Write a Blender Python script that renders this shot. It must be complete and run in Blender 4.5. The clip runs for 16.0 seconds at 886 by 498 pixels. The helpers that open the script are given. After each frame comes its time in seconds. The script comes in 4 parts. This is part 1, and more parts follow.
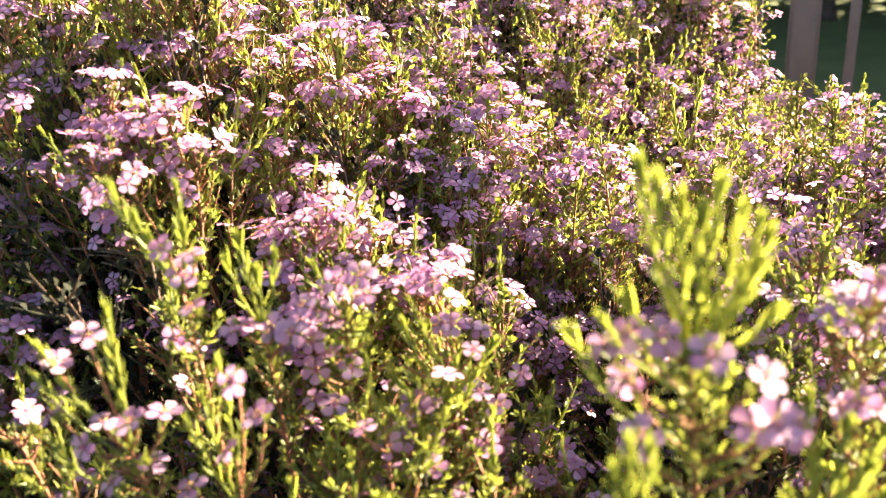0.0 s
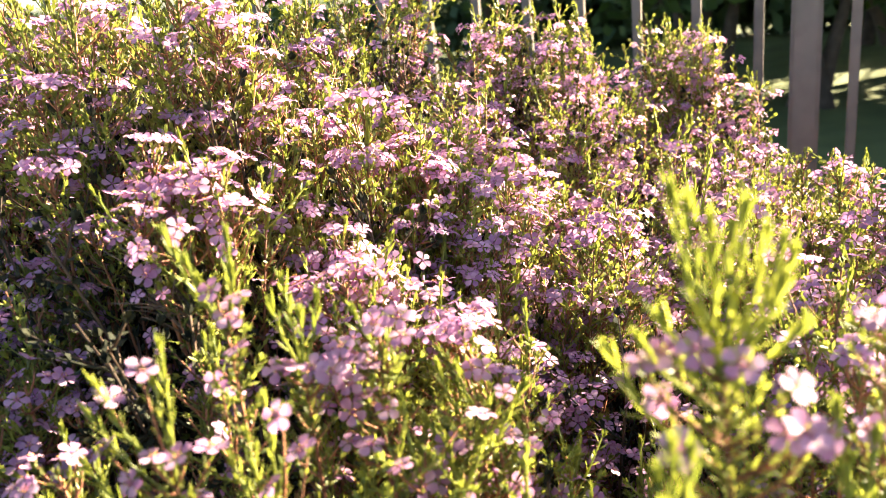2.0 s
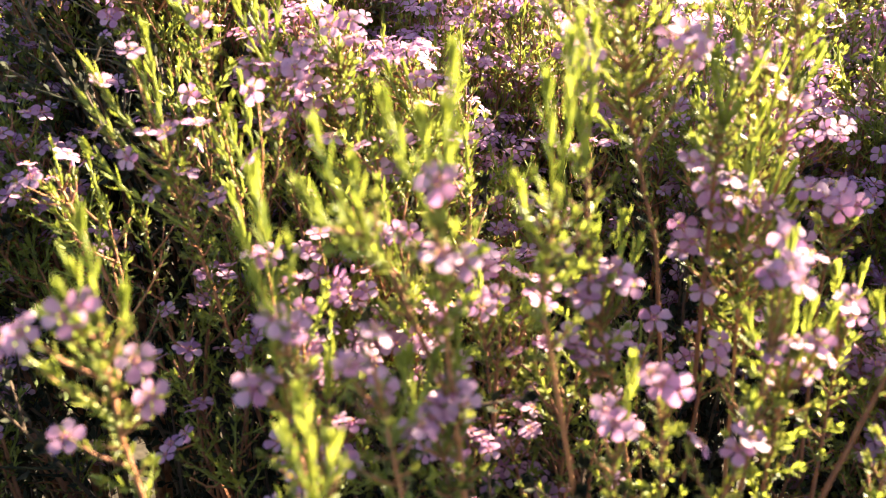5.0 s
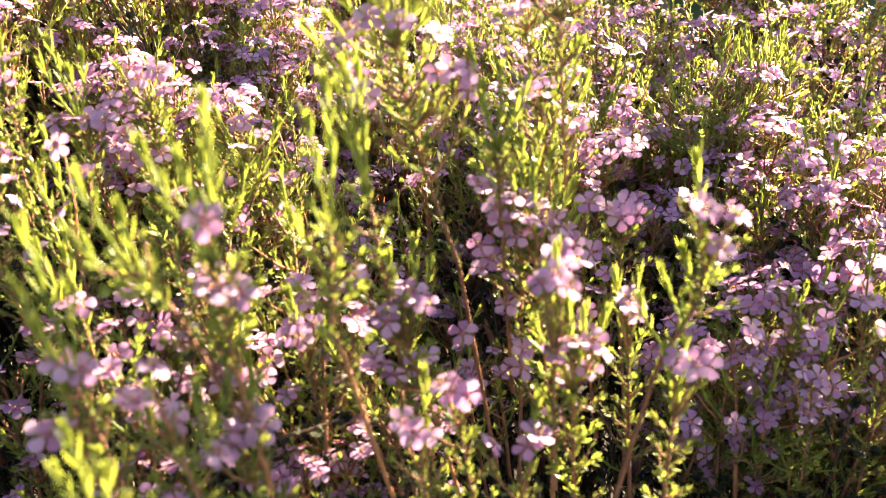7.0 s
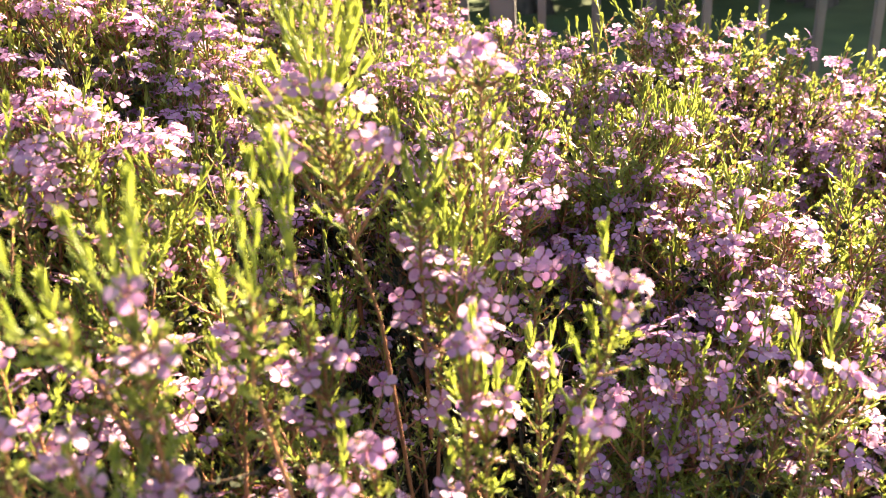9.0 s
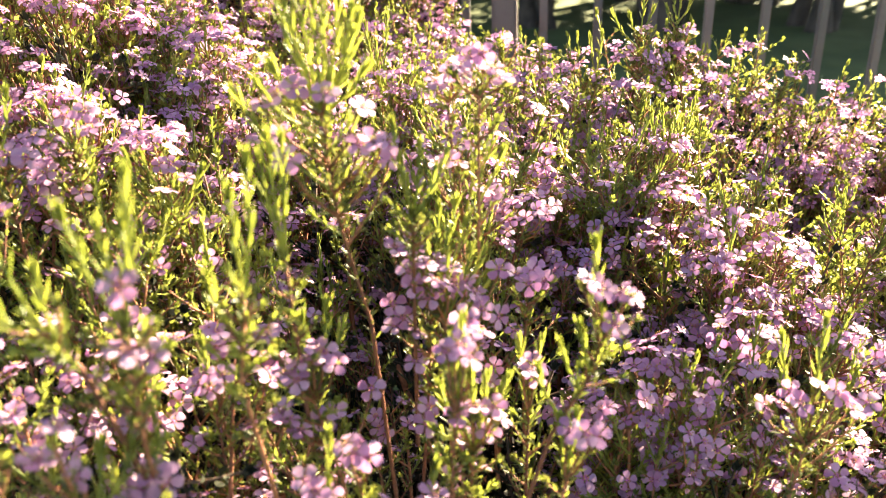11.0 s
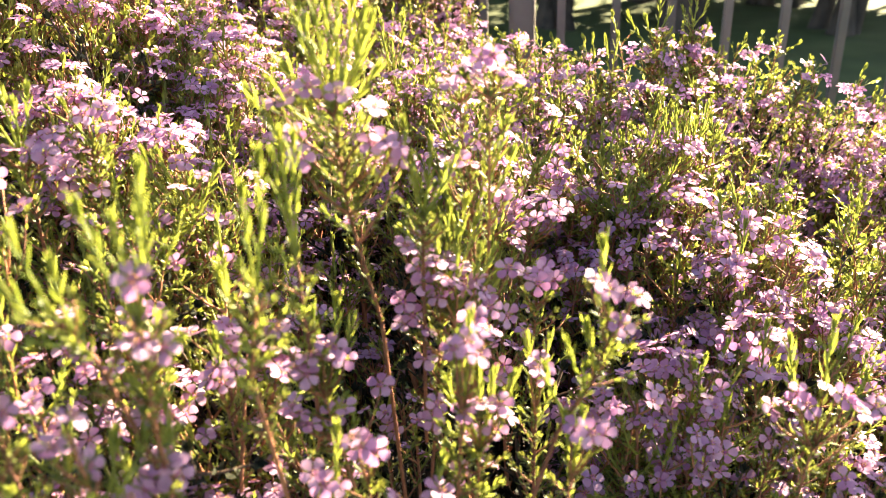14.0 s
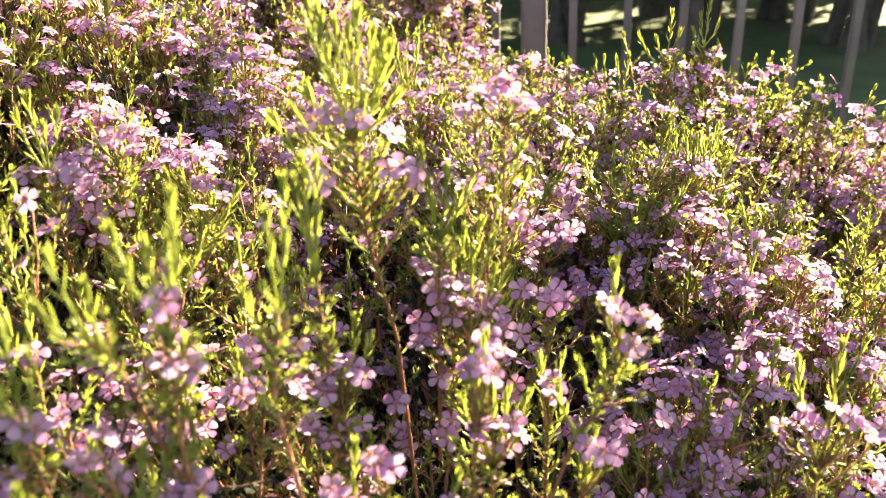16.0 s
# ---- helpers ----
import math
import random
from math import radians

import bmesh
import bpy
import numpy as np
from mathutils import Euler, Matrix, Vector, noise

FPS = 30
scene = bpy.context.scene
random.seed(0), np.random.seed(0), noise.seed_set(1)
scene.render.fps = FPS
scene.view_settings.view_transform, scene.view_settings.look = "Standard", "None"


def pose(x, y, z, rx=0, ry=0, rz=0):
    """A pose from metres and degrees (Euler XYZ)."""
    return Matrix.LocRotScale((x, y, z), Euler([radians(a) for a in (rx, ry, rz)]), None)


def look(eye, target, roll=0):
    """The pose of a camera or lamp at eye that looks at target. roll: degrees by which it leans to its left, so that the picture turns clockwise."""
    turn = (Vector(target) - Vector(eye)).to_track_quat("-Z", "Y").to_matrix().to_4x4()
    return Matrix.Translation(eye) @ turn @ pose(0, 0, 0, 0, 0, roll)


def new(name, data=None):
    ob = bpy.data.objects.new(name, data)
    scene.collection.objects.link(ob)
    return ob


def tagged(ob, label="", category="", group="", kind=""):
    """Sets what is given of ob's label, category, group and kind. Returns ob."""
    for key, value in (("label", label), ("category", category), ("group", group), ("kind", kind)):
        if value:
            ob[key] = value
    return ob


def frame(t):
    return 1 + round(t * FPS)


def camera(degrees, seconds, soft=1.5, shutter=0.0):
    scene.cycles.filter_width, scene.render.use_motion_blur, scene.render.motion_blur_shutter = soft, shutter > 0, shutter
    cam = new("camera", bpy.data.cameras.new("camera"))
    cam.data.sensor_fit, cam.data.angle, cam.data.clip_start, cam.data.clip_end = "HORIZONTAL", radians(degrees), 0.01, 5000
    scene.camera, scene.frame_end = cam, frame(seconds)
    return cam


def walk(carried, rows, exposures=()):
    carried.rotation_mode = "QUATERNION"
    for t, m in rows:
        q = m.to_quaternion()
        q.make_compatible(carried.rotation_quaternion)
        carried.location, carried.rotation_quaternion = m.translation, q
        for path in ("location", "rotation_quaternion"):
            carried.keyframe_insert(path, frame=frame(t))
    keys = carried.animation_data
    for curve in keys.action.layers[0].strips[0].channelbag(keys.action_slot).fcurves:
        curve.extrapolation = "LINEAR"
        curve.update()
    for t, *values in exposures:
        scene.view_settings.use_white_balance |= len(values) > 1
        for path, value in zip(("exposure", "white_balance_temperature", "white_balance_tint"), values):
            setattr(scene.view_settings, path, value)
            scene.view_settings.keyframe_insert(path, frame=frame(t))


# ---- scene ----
cam = camera(57.1, 16.0, soft=0.6)
PATH = [
    (0, (0.013, -0.008, 1.163), (-0.105, 1.807, 0.332), -5.9),
    (0.5, (0.007, -0.007, 1.165), (-0.153, 1.867, 0.486), -7.2),
    (1, (0.006, -0.016, 1.161), (-0.156, 1.891, 0.578), -7.8),
    (1.5, (0.007, -0.022, 1.157), (-0.147, 1.888, 0.585), -7.3),
    (2, (0.001, -0.031, 1.153), (-0.114, 1.864, 0.525), -6.2),
    (2.5, (0.001, -0.034, 1.149), (-0.086, 1.843, 0.466), -5.3),
    (3, (-0.001, -0.038, 1.136), (-0.069, 1.822, 0.402), -5.0),
    (3.5, (-0.009, -0.043, 1.113), (-0.058, 1.766, 0.26), -4.2),
    (4, (-0.009, -0.064, 1.108), (-0.051, 1.726, 0.218), -5.3),
    (4.5, (-0.012, -0.093, 1.101), (-0.02, 1.691, 0.198), -6.0),
    (4.7, (-0.014, -0.104, 1.099), (-0.015, 1.672, 0.18), -6.5),
    (6.8, (0.018, -0.139, 1.094), (0.249, 1.645, 0.22), -7.9),
    (7, (0.025, -0.141, 1.098), (0.292, 1.641, 0.231), -8.0),
    (7.5, (0.029, -0.141, 1.108), (0.361, 1.636, 0.251), -8.1),
    (8, (0.028, -0.142, 1.115), (0.397, 1.625, 0.253), -7.4),
    (8.5, (0.03, -0.144, 1.116), (0.436, 1.613, 0.253), -6.1),
    (9, (0.032, -0.146, 1.122), (0.461, 1.608, 0.262), -4.5),
    (11.5, (0.032, -0.148, 1.12), (0.478, 1.614, 0.284), -2.3),
    (12, (0.028, -0.147, 1.118), (0.467, 1.612, 0.274), -2.3),
    (12.5, (0.029, -0.149, 1.12), (0.451, 1.615, 0.277), -2.4),
    (13, (0.031, -0.149, 1.121), (0.44, 1.621, 0.284), -2.5),
    (13.5, (0.033, -0.149, 1.12), (0.432, 1.624, 0.286), -2.4),
    (14, (0.034, -0.153, 1.122), (0.441, 1.618, 0.287), -2.2),
    (14.5, (0.032, -0.155, 1.12), (0.445, 1.621, 0.299), -2.2),
    (15, (0.033, -0.157, 1.123), (0.436, 1.619, 0.297), -2.2),
    (15.5, (0.033, -0.16, 1.126), (0.436, 1.62, 0.308), -2.1),
    (16, (0.03, -0.16, 1.13), (0.417, 1.629, 0.325), -2.2),
]
walk(cam, [(t, look(eye, target, roll)) for t, eye, target, roll in PATH], [(0, 3.78), (4.7, 3.82), (6.8, 3.91), (16, 3.89)])
cam.data.dof.use_dof = True
cam.data.dof.focus_distance = 0.62
cam.data.dof.aperture_fstop = 10.0

# ---- light ----
SUN_AZ, SUN_EL = radians(58), radians(27)      # azimuth clockwise from +y
world = bpy.data.worlds.new("sky")
scene.world = world
world.use_nodes = True
wn = world.node_tree.nodes
sky = wn.new("ShaderNodeTexSky")
sky.sky_type = "NISHITA"
sky.sun_disc = False
sky.sun_elevation, sky.sun_rotation = SUN_EL, SUN_AZ
wn["Background"].inputs["Strength"].default_value = 0.030
world.node_tree.links.new(sky.outputs["Color"], wn["Background"].inputs["Color"])
sun = new("sun", bpy.data.lights.new("sun", "SUN"))
sun.data.energy, sun.data.angle, sun.data.color = 4.4, radians(0.6), (1.0, 0.85, 0.57)
to_sun = Vector((math.sin(SUN_AZ) * math.cos(SUN_EL), math.cos(SUN_AZ) * math.cos(SUN_EL), math.sin(SUN_EL)))
sun.matrix_world = look(to_sun * 30, (0, 0, 0))


# ---- materials ----
def material(name, colours, scale, rough=0.6, translucent=0.0, through_colour=None, bump=0.0, spread=0.25, metal=0.0, spec=0.4):
    """Noise between two colours, plus a random shift from piece to piece; translucent: the share of light let through."""
    m = bpy.data.materials.new(name)
    m.use_nodes = True
    nt = m.node_tree
    n, link = nt.nodes, nt.links.new
    b = n["Principled BSDF"]
    b.inputs["Roughness"].default_value, b.inputs["Metallic"].default_value = rough, metal
    b.inputs["Specular IOR Level"].default_value = spec
    tc, nz = n.new("ShaderNodeTexCoord"), n.new("ShaderNodeTexNoise")
    nz.inputs["Scale"].default_value, nz.inputs["Detail"].default_value = scale, 5
    link(tc.outputs["Object"], nz.inputs["Vector"])
    info, geo = n.new("ShaderNodeObjectInfo"), n.new("ShaderNodeNewGeometry")
    add, frac = n.new("ShaderNodeMath"), n.new("ShaderNodeMath")
    add.operation, frac.operation = "ADD", "FRACT"
    link(info.outputs["Random"], add.inputs[0])
    link(geo.outputs["Random Per Island"], add.inputs[1])
    link(add.outputs[0], frac.inputs[0])
    mix = n.new("ShaderNodeMath")
    mix.operation = "MULTIPLY_ADD"
    link(frac.outputs[0], mix.inputs[0])
    mix.inputs[1].default_value = spread * 2
    off = n.new("ShaderNodeMath")
    off.operation = "SUBTRACT"
    link(nz.outputs["Fac"], off.inputs[0])
    off.inputs[1].default_value = spread
    link(off.outputs[0], mix.inputs[2])
    ramp = n.new("ShaderNodeValToRGB")
    ramp.color_ramp.elements[0].position, ramp.color_ramp.elements[1].position = 0.25, 0.75
    ramp.color_ramp.elements[0].color, ramp.color_ramp.elements[1].color = (*colours[0], 1), (*colours[1], 1)
    link(mix.outputs[0], ramp.inputs["Fac"])
    link(ramp.outputs["Color"], b.inputs["Base Color"])
    if bump:
        bp = n.new("ShaderNodeBump")
        bp.inputs["Strength"].default_value, bp.inputs["Distance"].default_value = bump, 0.02
        link(nz.outputs["Fac"], bp.inputs["Height"])
        link(bp.outputs["Normal"], b.inputs["Normal"])
    if translucent:
        tl, ms = n.new("ShaderNodeBsdfTranslucent"), n.new("ShaderNodeMixShader")
        if through_colour:
            tint = n.new("ShaderNodeMixRGB")
            tint.blend_type = "MULTIPLY"
            tint.inputs[0].default_value = 1.0
            tint.inputs[2].default_value = (*through_colour, 1)
            link(ramp.outputs["Color"], tint.inputs[1])
            link(tint.outputs[0], tl.inputs["Color"])
        else:
            link(ramp.outputs["Color"], tl.inputs["Color"])
        ms.inputs[0].default_value = translucent
        link(b.outputs[0], ms.inputs[1])
        link(tl.outputs[0], ms.inputs[2])
        link(ms.outputs[0], n["Material Output"].inputs["Surface"])
    return m


BARK = material("reddish_bark", ((0.14, 0.05, 0.028), (0.34, 0.14, 0.07)), 180, 0.75, bump=0.3)
LEAF = material("needle_leaf", ((0.056, 0.069, 0.022), (0.174, 0.182, 0.050)), 60, 0.42, 0.38, (1.42, 1.32, 0.84))
SHOOT = material("young_shoot", ((0.142, 0.170, 0.036), (0.305, 0.320, 0.074)), 60, 0.38, 0.45, (1.40, 1.35, 0.85))
PETAL = material("pink_petal", ((0.41, 0.205, 0.36), (0.58, 0.37, 0.51)), 90, 0.5, 0.5, (1.12, 0.93, 1.10), spread=0.3, spec=0.2)
THROAT = material("magenta_throat", ((0.32, 0.07, 0.22), (0.48, 0.16, 0.34)), 200, 0.5, 0.3)
ANTHER = material("orange_anther", ((0.45, 0.16, 0.03), (0.7, 0.4, 0.1)), 300, 0.6)
# shade deep in the shrubs is put into these near-black leaves and dark twigs
SHADE_LEAF = material("shade_black_leaf", ((0.007, 0.009, 0.0035), (0.024, 0.024, 0.009)), 40, 0.85, 0.05)
SHADE_TWIG = material("shade_dark_twig", ((0.035, 0.020, 0.013), (0.10, 0.058, 0.037)), 120, 0.85)
DRY = material("dead_wood", ((0.09, 0.06, 0.045), (0.21, 0.15, 0.115)), 150, 0.85, bump=0.3)
PLANT = [BARK, LEAF, SHOOT]
BLOOM = [PETAL, THROAT, ANTHER, LEAF]
SOIL = material("dark_soil", ((0.012, 0.008, 0.005), (0.04, 0.028, 0.018)), 30, 0.95, bump=0.8)
LAWN = material("mown_lawn", ((0.060, 0.074, 0.018), (0.110, 0.125, 0.034)), 3, 0.9, bump=0.8)
STEEL = material("painted_steel", ((0.10, 0.085, 0.08), (0.16, 0.13, 0.12)), 25, 0.45, bump=0.05)
TRUNK = material("tree_bark", ((0.03, 0.022, 0.016), (0.09, 0.065, 0.05)), 12, 0.9, bump=0.7)
CROWN = material("tree_leaf", ((0.025, 0.05, 0.012), (0.06, 0.10, 0.025)), 2, 0.55, 0.3, (1.3, 1.4, 0.6))
FAR = material("far_wood", ((0.02, 0.045, 0.02), (0.06, 0.09, 0.035)), 0.6, 0.9, bump=0.5)


# ---- mesh helpers ----
class Soup:
    """Triangles with a material index, gathered into one mesh."""
    def __init__(self):
        self.v, self.f, self.m, self.n = [], [], [], 0

    def add(self, verts, tris, mat):
        self.v.append(np.asarray(verts, float).reshape(-1, 3))
        t = np.asarray(tris, int).reshape(-1, 3)
        self.f.append(t + self.n)
        self.m.append(np.full(len(t), mat) if np.isscalar(mat) else np.asarray(mat))
        self.n += len(self.v[-1])

    def arrays(self):
        return np.concatenate(self.v), np.concatenate(self.f), np.concatenate(self.m)

    def mesh(self, name, mats, smooth=True):
        v, f, m = self.arrays()
        me = bpy.data.meshes.new(name)
        me.vertices.add(len(v))
        me.vertices.foreach_set("co", v.ravel())
        me.loops.add(len(f) * 3)
        me.loops.foreach_set("vertex_index", f.ravel().astype(np.int32))
        me.polygons.add(len(f))
        me.polygons.foreach_set("loop_start", np.arange(0, len(f) * 3, 3, dtype=np.int32))
        me.polygons.foreach_set("material_index", m.astype(np.int32))
        me.polygons.foreach_set("use_smooth", np.full(len(f), smooth))
        for mat in mats:
            me.materials.append(mat)
        me.update(calc_edges=True)
        return me


def unit(v):
    v = np.asarray(v, float)
    return v / (np.linalg.norm(v) + 1e-12)


def frame_of(d):
    d = unit(d)
    a = unit(np.cross(d, (0.3, 1, 0.2) if abs(d[1]) < 0.9 else (1, 0, 0)))
    return a, np.cross(d, a)


def tube(soup, pts, r0, r1, mat, sides=5):
    pts = [np.asarray(p, float) for p in pts]
    k = len(pts)
    verts, tris = [], []
    for i, p in enumerate(pts):
        a, b = frame_of(pts[min(i + 1, k - 1)] - pts[max(i - 1, 0)])
        r = r0 + (r1 - r0) * i / (k - 1)
        for s in range(sides):
            w = 2 * math.pi * s / sides
            verts.append(p + r * (a * math.cos(w) + b * math.sin(w)))
    for i in range(k - 1):
        for s in range(sides):
            p, q = i * sides + s, i * sides + (s + 1) % sides
            tris += [(p, q, p + sides), (q, q + sides, p + sides)]
    verts.append(pts[-1])
    tris += [((k - 1) * sides + s, (k - 1) * sides + (s + 1) % sides, k * sides) for s in range(sides)]
    soup.add(verts, tris, mat)


def leaf(soup, at, d, inward, length, width, mat, fine):
    """A needle leaf along d with a keel, its tip curved inward."""
    d = unit(d)
    side = unit(np.cross(d, inward))
    n = np.cross(side, d)
    at = np.asarray(at, float)
    c = unit(inward) * length
    if fine > 1:
        st = [(0.0, 0.25), (0.3, 0.9), (0.68, 1.0)]
        verts = []
        for s, w in st:
            p = at + d * length * s + c * 0.16 * s * s
            verts += [p + side * width * w * 0.5 - n * width * 0.1, p + n * width * 0.28 * w, p - side * width * w * 0.5 - n * width * 0.1]
        verts.append(at + d * length + c * 0.16)
        tris = []
        for i in (0, 3):
            tris += [(i, i + 1, i + 4), (i, i + 4, i + 3), (i + 1, i + 2, i + 5), (i + 1, i + 5, i + 4)]
        tris += [(6, 7, 9), (7, 8, 9)]
    elif not fine:
        m = at + d * length * 0.5 - unit(inward) * length * 0.06
        verts = [at, m + side * width * 0.55, m - side * width * 0.55, at + d * length + c * 0.2]
        tris = [(0, 2, 1), (1, 2, 3)]
    else:
        m = at + d * length * 0.5 + c * 0.05
        verts = [at, m + side * width * 0.55, m + n * width * 0.3, m - side * width * 0.55, at + d * length + c * 0.16]
        tris = [(0, 2, 1), (0, 3, 2), (1, 2, 4), (2, 3, 4)]
    soup.add(verts, tris, mat)


def along(pts, s):
    s = min(max(s, 0), 0.9999) * (len(pts) - 1)
    i = int(s)
    p = pts[i] + (pts[i + 1] - pts[i]) * (s - i)
    return p, unit(pts[i + 1] - pts[i])


def shoot(soup, rng, pts, young, fine, leaf_len=0.0095, gap=0.0026, start=0.1, width=0.0016, r=0.0009, wide=48, tight=20, woody=False):
    """A stem through pts with needle leaves in a spiral, opening wide below and tight at the tip."""
    pts = [np.asarray(p, float) for p in pts]
    length = sum(np.linalg.norm(b - a) for a, b in zip(pts, pts[1:]))
    tube(soup, pts, r, r * 0.5, 0 if woody or not young else 2, 5 if fine else 3)
    turn = rng.uniform(0, 6.3)
    s = start * length
    while s < length:
        u = s / length
        p, ax = along(pts, u)
        a, b = frame_of(ax)
        turn += 2.4
        out = a * math.cos(turn) + b * math.sin(turn)
        ang = radians((wide + (tight - wide) * u) * rng.uniform(0.75, 1.25))
        size = leaf_len * (0.75 + 0.45 * u if young else 0.9 - 0.15 * u) * rng.uniform(0.8, 1.15)
        mat = 2 if young and (u > 0.25 or rng.random() < 0.4) else (2 if rng.random() < 0.18 else 1)
        leaf(soup, p, ax * math.cos(ang) + out * math.sin(ang), ax * 0.7 - out * 0.5, size, width * rng.uniform(0.85, 1.15), mat, fine)
        s += gap * rng.uniform(0.7, 1.3)
    p, ax = along(pts, 1)
    for k in range(5):
        a, b = frame_of(ax)
        out = a * math.cos(turn + k * 1.26) + b * math.sin(turn + k * 1.26)
        leaf(soup, p, ax + out * (0.22 if tight < 20 else 0.55), ax - out * 0.6, leaf_len * 0.8, width, 2 if young or k == 4 else 1, fine)


def flower_soup(rng, fine, opened=1.0):
    """Five spoon-shaped petals round a dark throat with five anthers; faces +z, 12.5 mm across."""
    s = Soup()
    R = 0.0064
    for k in range(5):
        w = 2 * math.pi * (k + rng.uniform(-0.08, 0.08)) / 5
        dirv, side = np.array((math.cos(w), math.sin(w), 0)), np.array((-math.sin(w), math.cos(w), 0))
        tilt, size = rng.uniform(-0.25, 0.35) + (1 - opened) * 1.1, rng.uniform(0.9, 1.08)
        twist = rng.uniform(-0.2, 0.2)

        def at(u, q):
            z = R * (0.22 * u + tilt * u * u * 0.6 - 0.25 * u ** 3) + abs(q) * 0.0006 + q * twist * 0.002
            return dirv * R * u * size + side * q * R * size + np.array((0, 0, z))
        if fine:
            rows = [(0.1, 0.06), (0.27, 0.12), (0.62, 0.345), (0.87, 0.35)]
            v = [at(u, q * g) for u, g in rows for q in (-1, 0, 1)] + [at(0.99, -0.16), at(1.02, 0.0), at(0.99, 0.16)]
            t = [x for i in range(0, 12, 3) for x in ((i, i + 1, i + 4), (i, i + 4, i + 3), (i + 1, i + 2, i + 5), (i + 1, i + 5, i + 4))]
            s.add(v, t, [1] * 4 + [0] * (len(t) - 4))
        else:
            v = [at(0.1, 0), at(0.66, -0.36), at(0.62, 0.0), at(0.66, 0.36), at(1, -0.18), at(1, 0.18)]
            s.add(v, [(0, 1, 2), (0, 2, 3), (1, 4, 2), (4, 5, 2), (5, 3, 2)], 0)
        if fine:
            c = dirv * R * 0.2 + np.array((0, 0, 0.0016))
            e = 0.00045
            s.add([c + (e, 0, 0), c + (0, e, 0), c + (-e, 0, 0), c + (0, -e, 0), c + (0, 0, e * 1.6)], [(0, 1, 4), (1, 2, 4), (2, 3, 4), (3, 0, 4)], 2)
    n = 6 if fine else 4
    ring = [(0.0008 * math.cos(6.283 * i / n), 0.0009 * math.sin(6.283 * i / n), 0.0004) for i in range(n)]
    s.add(ring + [(0, 0, 0.0013)], [(i, (i + 1) % n, n) for i in range(n)], 1)
    if fine:
        tube(s, [(0, 0, -0.0045), (0, 0, -0.0018), (0, 0, 0.0002)], 0.0005, 0.0012, 3, 4)
    return s


def bud_soup(rng):
    s = Soup()
    tube(s, [(0, 0, -0.004), (0, 0, -0.0005), (0, 0, 0.0014)], 0.0006, 0.0011, 3, 5)
    tube(s, [(0, 0, 0.001), (0, 0, 0.003), (0, 0, 0.0048)], 0.0013, 0.0006, 0, 5)
    return s


RNG = random.Random(7)
FINE_BLOOMS = [flower_soup(RNG, True, o) for o in (1, 1, 0.95, 0.8, 0.55)] + [bud_soup(RNG)]
FINE_FLOWERS = [b.mesh("flower", BLOOM) for b in FINE_BLOOMS]
PLAIN_BLOOMS = [flower_soup(RNG, False, o) for o in (1, 0.95, 0.85)]


def facing(p, d, spin, size=1.0):
    """The pose of a flower at p that faces d."""
    q = Vector(d).to_track_quat("Z", "Y").to_matrix().to_4x4()
    return Matrix.Translation(Vector(p)) @ q @ Matrix.Rotation(spin, 4, "Z") @ Matrix.Scale(size, 4)


def sprig_kind(rng, length, sides, spray, candles, fine, low=0.35):
    """One flowering sprig: a woody stem, leafy side shoots, flowers at their ends and young shoots at the top."""
    s, blooms = Soup(), []
    bend = np.array((rng.uniform(-0.12, 0.12), rng.uniform(-0.12, 0.12), 0)) * length
    main = [np.array((0, 0, 0.0)), np.array((0, 0, length * 0.5)) + bend * 0.3, np.array((0, 0, length)) + bend]
    shoot(s, rng, main, False, fine, 0.0062, 0.0030 if fine else 0.0046, 0.38, 0.0016 if fine else 0.0022, 0.0012, 64, 40, True)
    turn = rng.uniform(0, 6.3)
    for i in range(sides):
        h = low + (0.98 - low) * (i + rng.uniform(0, 0.8)) / sides
        p, ax = along(main, h)
        turn += 2.4 + rng.uniform(-0.4, 0.4)
        out = np.array((math.cos(turn), math.sin(turn), 0))
        bl = rng.uniform(0.016, 0.036) * (1.15 - 0.45 * h)
        q1, q2 = p + (out * 0.65 + ax * 0.6) * bl * 0.55, p + out * bl * 0.78 + ax * bl * 0.85
        shoot(s, rng, [p, q1, q2], rng.random() < 0.55, fine, 0.0058, 0.0025 if fine else 0.0042, 0.15, 0.0017 if fine else 0.0025, 0.0008, 72, 42)
        if rng.random() < spray:
            for k in range(rng.choice((2, 3, 4, 5, 5))):
                o = np.array((rng.uniform(-1, 1), rng.uniform(-1, 1), rng.uniform(-0.12, 0.3))) * 0.0128
                d = unit(out * rng.uniform(0.0, 0.7) + np.array((rng.uniform(-0.4, 0.4), rng.uniform(-0.4, 0.4), rng.uniform(0.7, 1.3))))
                blooms.append((q2 + ax * 0.0045 + o, d, rng.uniform(0, 6.3), rng.uniform(0.80, 1.02)))
    for c in range(candles):
        p, ax = along(main, rng.uniform(0.75, 1.0))
        cl = rng.uniform(0.012, 0.034)
        w = rng.uniform(0, 6.3)
        out = np.array((math.cos(w), math.sin(w), 0))
        t = rng.uniform(0.05, 0.35)
        shoot(s, rng, [p, p + ax * cl * 0.5 + out * cl * t * 0.7, p + ax * cl + out * cl * t], True, fine, 0.0070, 0.0025 if fine else 0.0038, 0.12, 0.0015 if fine else 0.0021, 0.0009, 36, 17)
    return s, blooms


